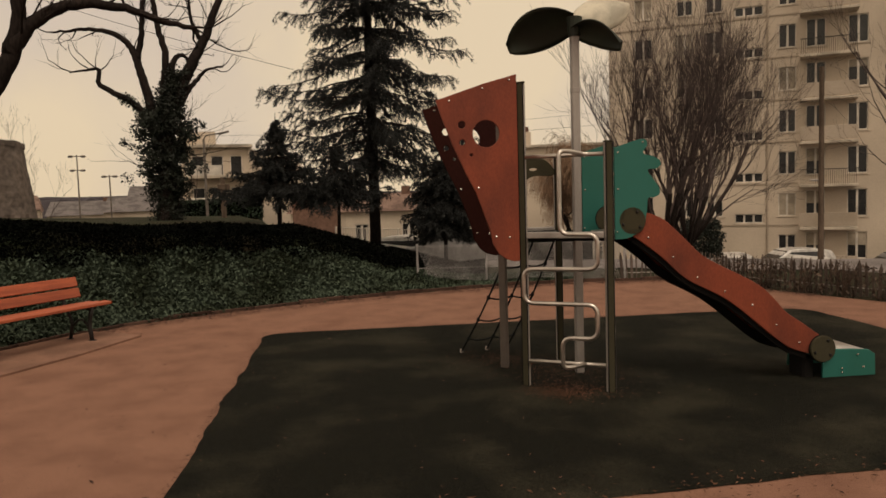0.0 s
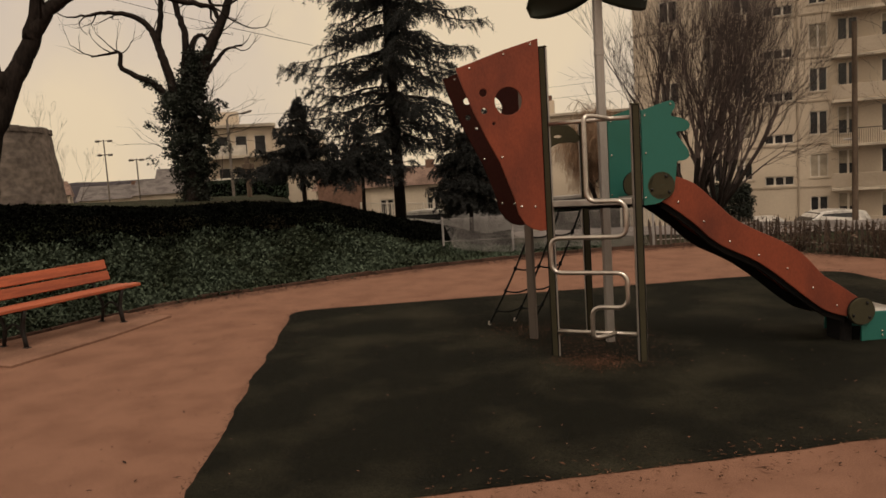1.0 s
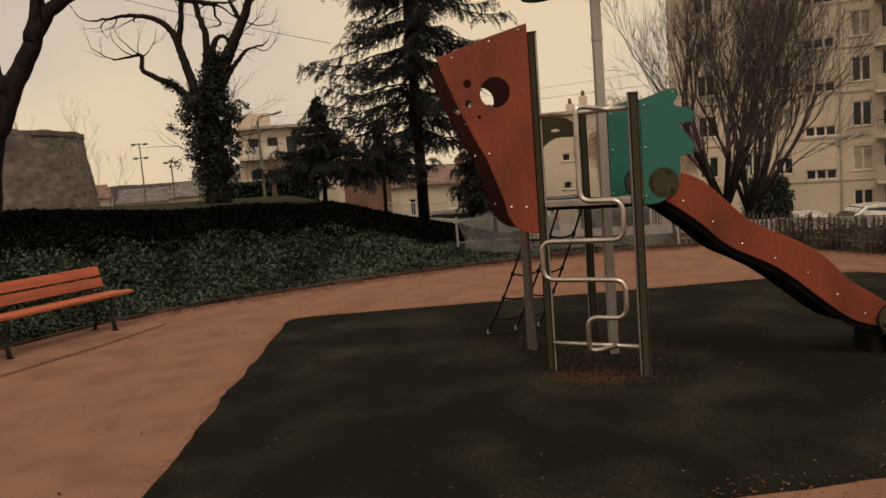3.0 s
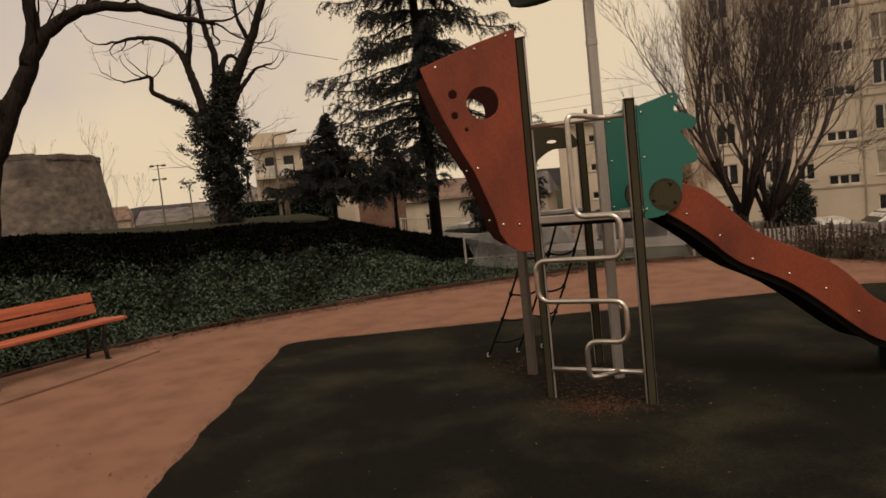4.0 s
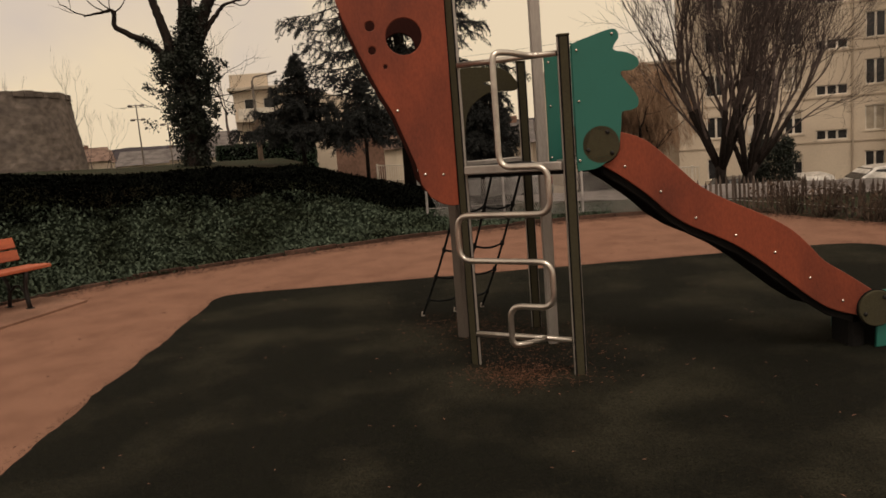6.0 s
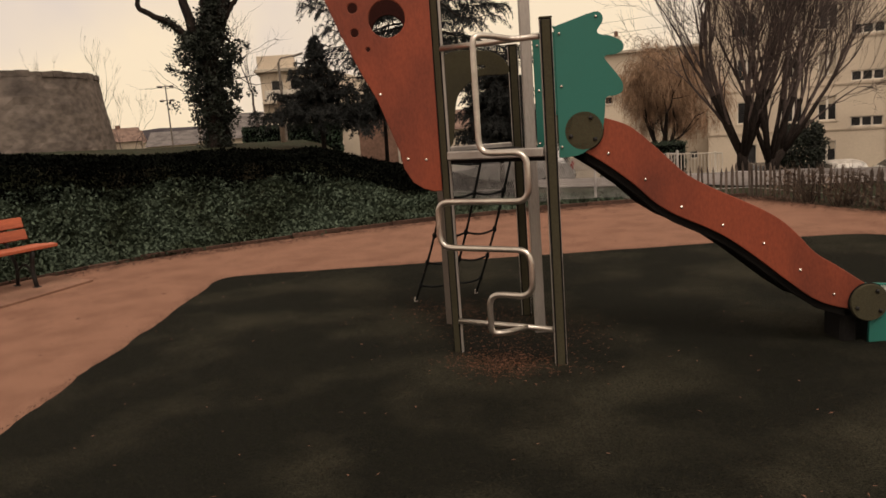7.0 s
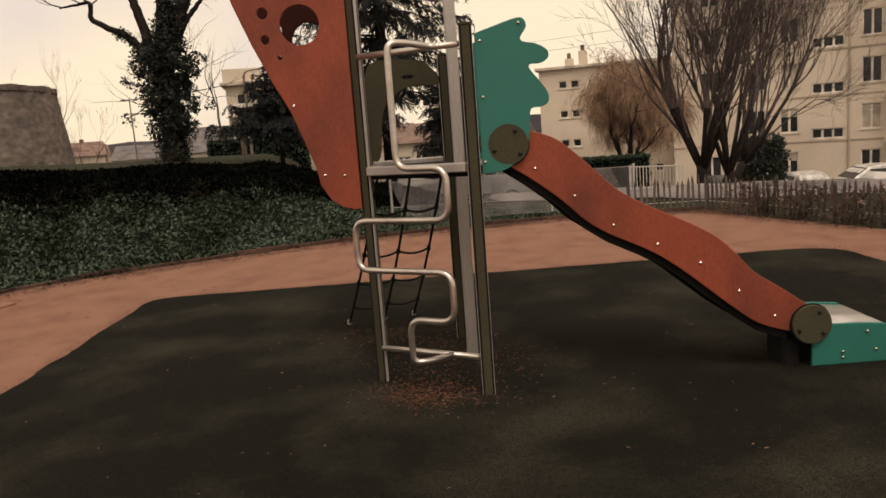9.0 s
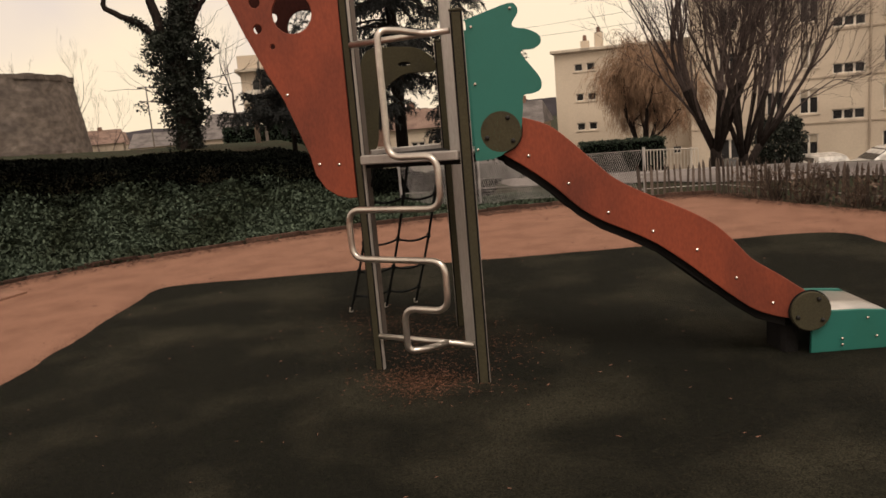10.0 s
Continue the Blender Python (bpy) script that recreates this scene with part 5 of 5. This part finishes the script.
for a, b, sag in (((-10.2, 12.0, 5.15), (-22, 8.0, 9.5), 0.25), ((-18, 30, 4.6), (9, 44, 6.8), 0.4), ((-32.4, 34.3, 5.9), (-8, 40, 6.2), 0.3)):
    a, b = Vector(a), Vector(b)
    tagged(new("overhead_wire", Geo().tube([a.lerp(b, k / 16) - Z * sag * math.sin(math.pi * k / 16) for k in range(17)], 0.009, 4).mesh("overhead_wire", M_IRON)), "thin dark overhead wire", "wire")


# ---- parked cars ----
def car(at, turn, mat, label, van=False):
    ob = thing("car", pose(*at, 0, 0, turn), label, "car", "parked cars")
    W_ = 1.72
    prof = [(-2.05, 0.35), (-2.08, 0.62), (-1.95, 0.86), (-1.80, 1.30 if van else 1.05), (-1.45, 1.47), (0.25, 1.50), (1.05, 0.98), (1.75, 0.88), (2.05, 0.70), (2.08, 0.36), (1.7, 0.24), (-1.7, 0.24)]
    rim_ = [(p.x, p.y) for p in curve_points([(x, z, 0) for x, z in prof], 3, True)]
    g, k = Geo(), len(rim_)
    for y, pinch in ((-1, 0.90), (-0.93, 1.0), (0.93, 1.0), (1, 0.90)):
        for x, z in rim_:
            tuck = 1 - 0.22 * smoothstep(0.9, 1.5, z)
            g.v.append((x * pinch, y * W_ / 2 * tuck, 0.24 + (z - 0.24) * (pinch * 0.5 + 0.5)))
    for r in range(3):
        for i in range(k):
            g.f.append((r * k + i, r * k + (i + 1) % k, (r + 1) * k + (i + 1) % k, (r + 1) * k + i))
    g.f += [tuple(range(k)), tuple(3 * k + i for i in reversed(range(k)))]
    part("body", g, mat, ob)
    for s in (-1, 1):
        part("side_window", Geo().add([(-1.45, s * 0.80, 0.98), (0.75, s * 0.80, 0.98), (0.25, s * 0.70, 1.38), (-1.25, s * 0.70, 1.38), (-1.45, s * 0.77, 0.98), (0.75, s * 0.77, 0.98), (0.25, s * 0.67, 1.38), (-1.25, s * 0.67, 1.38)], [(0, 1, 2, 3), (7, 6, 5, 4), (0, 4, 5, 1), (3, 2, 6, 7), (0, 3, 7, 4), (1, 5, 6, 2)]), M_GLASS, ob)
        part("tail_light", Geo().box((-2.02, s * 0.62, 0.82), (0.10, 0.24, 0.20), 0.02), M_RED, ob)
        part("headlight", Geo().box((1.95, s * 0.60, 0.70), (0.16, 0.30, 0.14), 0.03), M_WHITE, ob)
        for x in (-1.28, 1.30):
            wheel = part("wheel", Geo().disc((x, s * 0.70, 0.30), (0, s, 0), 0.31, 0.17, 20, 0.03), M_TYRE, ob)
            part("rim", Geo().disc((x, s * 0.86, 0.30), (0, s, 0), 0.19, 0.02, 16), M_BOLT, wheel)
    part("windscreen", Geo().add([(0.42, -0.68, 1.44), (1.02, -0.76, 1.03), (1.02, 0.76, 1.03), (0.42, 0.68, 1.44), (0.40, -0.68, 1.42), (1.0, -0.76, 1.01), (1.0, 0.76, 1.01), (0.40, 0.68, 1.42)], [(0, 1, 2, 3), (7, 6, 5, 4), (0, 4, 5, 1), (3, 2, 6, 7), (0, 3, 7, 4), (1, 5, 6, 2)]), M_GLASS, ob)
    part("rear_window", Geo().add([(-1.72, -0.64, 1.40), (-1.94, -0.72, 1.00), (-1.94, 0.72, 1.00), (-1.72, 0.64, 1.40), (-1.66, -0.64, 1.40), (-1.88, -0.72, 1.00), (-1.88, 0.72, 1.00), (-1.66, 0.64, 1.40)], [(0, 1, 2, 3), (7, 6, 5, 4), (0, 4, 5, 1), (3, 2, 6, 7), (0, 3, 7, 4), (1, 5, 6, 2)]), M_GLASS, ob)
    return ob


def parked(x, y, turn, mat, label, van=False):
    return car((x, y, level(x, y) + 0.02), turn, mat, label, van)


parked(-0.3, 38.0, 116, M_CAR_W, "white hatchback with a dark rear window in the car park", True)
parked(2.75, 34.7, 204, M_CAR_W, "white estate car parked in the car park", True)
parked(7.6, 36.0, 195, M_CAR_G, "grey car parked in the car park")
parked(-3.9, 38.0, 120, M_CAR_D, "dark car parked in the car park")
parked(-8.6, 18.6, 200, M_CAR_G, "grey car parked along the street")
parked(-11.0, 19.3, 190, M_CAR_W, "white car parked along the street", True)

# ---- far wooded hills ----
for k, (dist, h0, h1, a0, a1) in enumerate(((420, 3, 6, 15, 100), (900, 6, 13, -70, 110))):
    g, n = Geo(), 140
    for i in range(n + 1):
        a = radians(a0 + (a1 - a0) * i / n)
        top = h0 + (h1 - h0) * (0.5 + 0.5 * noise.noise((i * 0.06, k * 9.0, 0))) + 2.5 * noise.noise((i * 0.9, k, 3))
        for q, z in ((dist, -8), (dist + 20, top * 0.7), (dist + 60, top), (dist + 200, -8)):
            g.v.append((-q * math.sin(a), q * math.cos(a), z))
    for i in range(n):
        for j in range(3):
            a = i * 4 + j
            g.f.append((a, a + 1, a + 5, a + 4))
    solid("wooded_hill", g, M_HILL, "far wooded hill on the horizon", "hill", kind="structure", smooth=True)


# ---- street and car park ----
def paved(name, x0, x1, y0, y1, mat, label, slant=0.0):
    g, nx, ny = Geo(), 40, 14
    for j in range(ny + 1):
        for i in range(nx + 1):
            y = y0 + (y1 - y0) * j / ny
            xa = x0 - slant * (y - y0)
            x = xa + (x1 - xa) * i / nx
            g.v.append((x, y, level(x, y) + 0.025))
    g.f = [(j * (nx + 1) + i, j * (nx + 1) + i + 1, (j + 1) * (nx + 1) + i + 1, (j + 1) * (nx + 1) + i) for j in range(ny) for i in range(nx)]
    solid(name, g, mat, label, "road", kind="structure", smooth=True)


paved("street", -3.4, 5.0, 9.3, 20.2, M_ROAD, "pale worn asphalt street beyond the fence", 0.9)
paved("car_park", -14.0, 16.0, 24.0, 47.5, M_ROAD, "pale asphalt car park in front of the flats")


# ---- litter and worn patches ----
def litter(name, count, place, size, mat, label, rnd, z0=0.002, slim=1.0):
    g = Geo()
    for _ in range(count):
        x, y, z = place(rnd)
        a = rnd.uniform(0, 6.283)
        d = Vector((math.cos(a), math.sin(a), rnd.uniform(-0.05, 0.2))).normalized()
        g.leaf((x, y, z + z0 + rnd.uniform(0, 0.006)), d, Vector((rnd.uniform(-0.3, 0.3), rnd.uniform(-0.3, 0.3), 1)).normalized(), size * rnd.uniform(0.5, 1.5), size * slim * rnd.uniform(0.2, 0.5))
    return solid(name, g, mat, label, "litter", kind="stuff")


def round_feet(rnd):
    cx, cy, s = rnd.choices(((0.36, -0.16, 0.15), (0.15, 0.55, 0.36), (-0.5, 0.9, 0.28), (0.38, 0.0, 0.22)), (3, 3, 2, 2))[0]
    return cx + rnd.gauss(0, s), cy + rnd.gauss(0, s * 0.7), 0.016


def on_path(rnd):
    while True:
        x, y = rnd.uniform(-6.5, 6), rnd.uniform(-6, 7.5)
        p = Vector((x, y, 0))
        s, n = p.dot(U), p.dot(N)
        if beyond(x, y) < -0.02 and not (TURF[0] - 0.02 < s < TURF[1] + 0.02 and TURF[2] - 0.02 < n < TURF[3] + 0.02):
            return x, y, 0.0


def on_turf(rnd):
    p = U * rnd.uniform(TURF[0] - 0.03, TURF[1] + 0.02) + N * rnd.uniform(TURF[2] - 0.02, TURF[3] + 0.03)
    return p.x, p.y, 0.014


def near_edge(rnd):
    s = rnd.uniform(-1.2, 4.2)
    p = U * s + N * (TURF[2] - 0.10 - 0.24 * smoothstep(2.6, -2.6, s) + rnd.gauss(0, 0.14))
    return p.x, p.y, 0.016


def along_edge(rnd):
    i = rnd.randint(0, len(line_edge) - 2)
    p = line_edge[i].lerp(line_edge[i + 1], rnd.random())
    return p.x + rnd.gauss(0.12, 0.14), p.y + rnd.gauss(-0.14, 0.14), 0.004


line_edge = curve_points([(x, y, 0) for x, y in BORDER[2:13]], 6)
litter("wood_chips", 3000, round_feet, 0.021, M_CHIPS, "reddish wood chips on the worn ground under the tower", random.Random(101))
litter("path_leaves", 1500, on_path, 0.024, M_EDGE, "brown dead leaves scattered on the path", random.Random(102))
litter("path_twigs", 260, on_path, 0.06, M_EDGE, "larger brown leaves and twig bits on the path", random.Random(107), slim=0.6)
litter("edge_leaves", 5500, along_edge, 0.05, M_EDGE, "brown dead leaves along the path's edge", random.Random(103))
litter("turf_blades", 60000, on_turf, 0.026, M_BLADE, "short dull blades of the worn turf", random.Random(105), slim=0.4)
litter("edge_chips", 650, near_edge, 0.03, M_CHIPS, "reddish leaves and chips gathered along the turf's near edge", random.Random(106))
litter("turf_bits", 220, on_turf, 0.022, M_CONCRETE, "pale straw bits on the dark turf", random.Random(104))
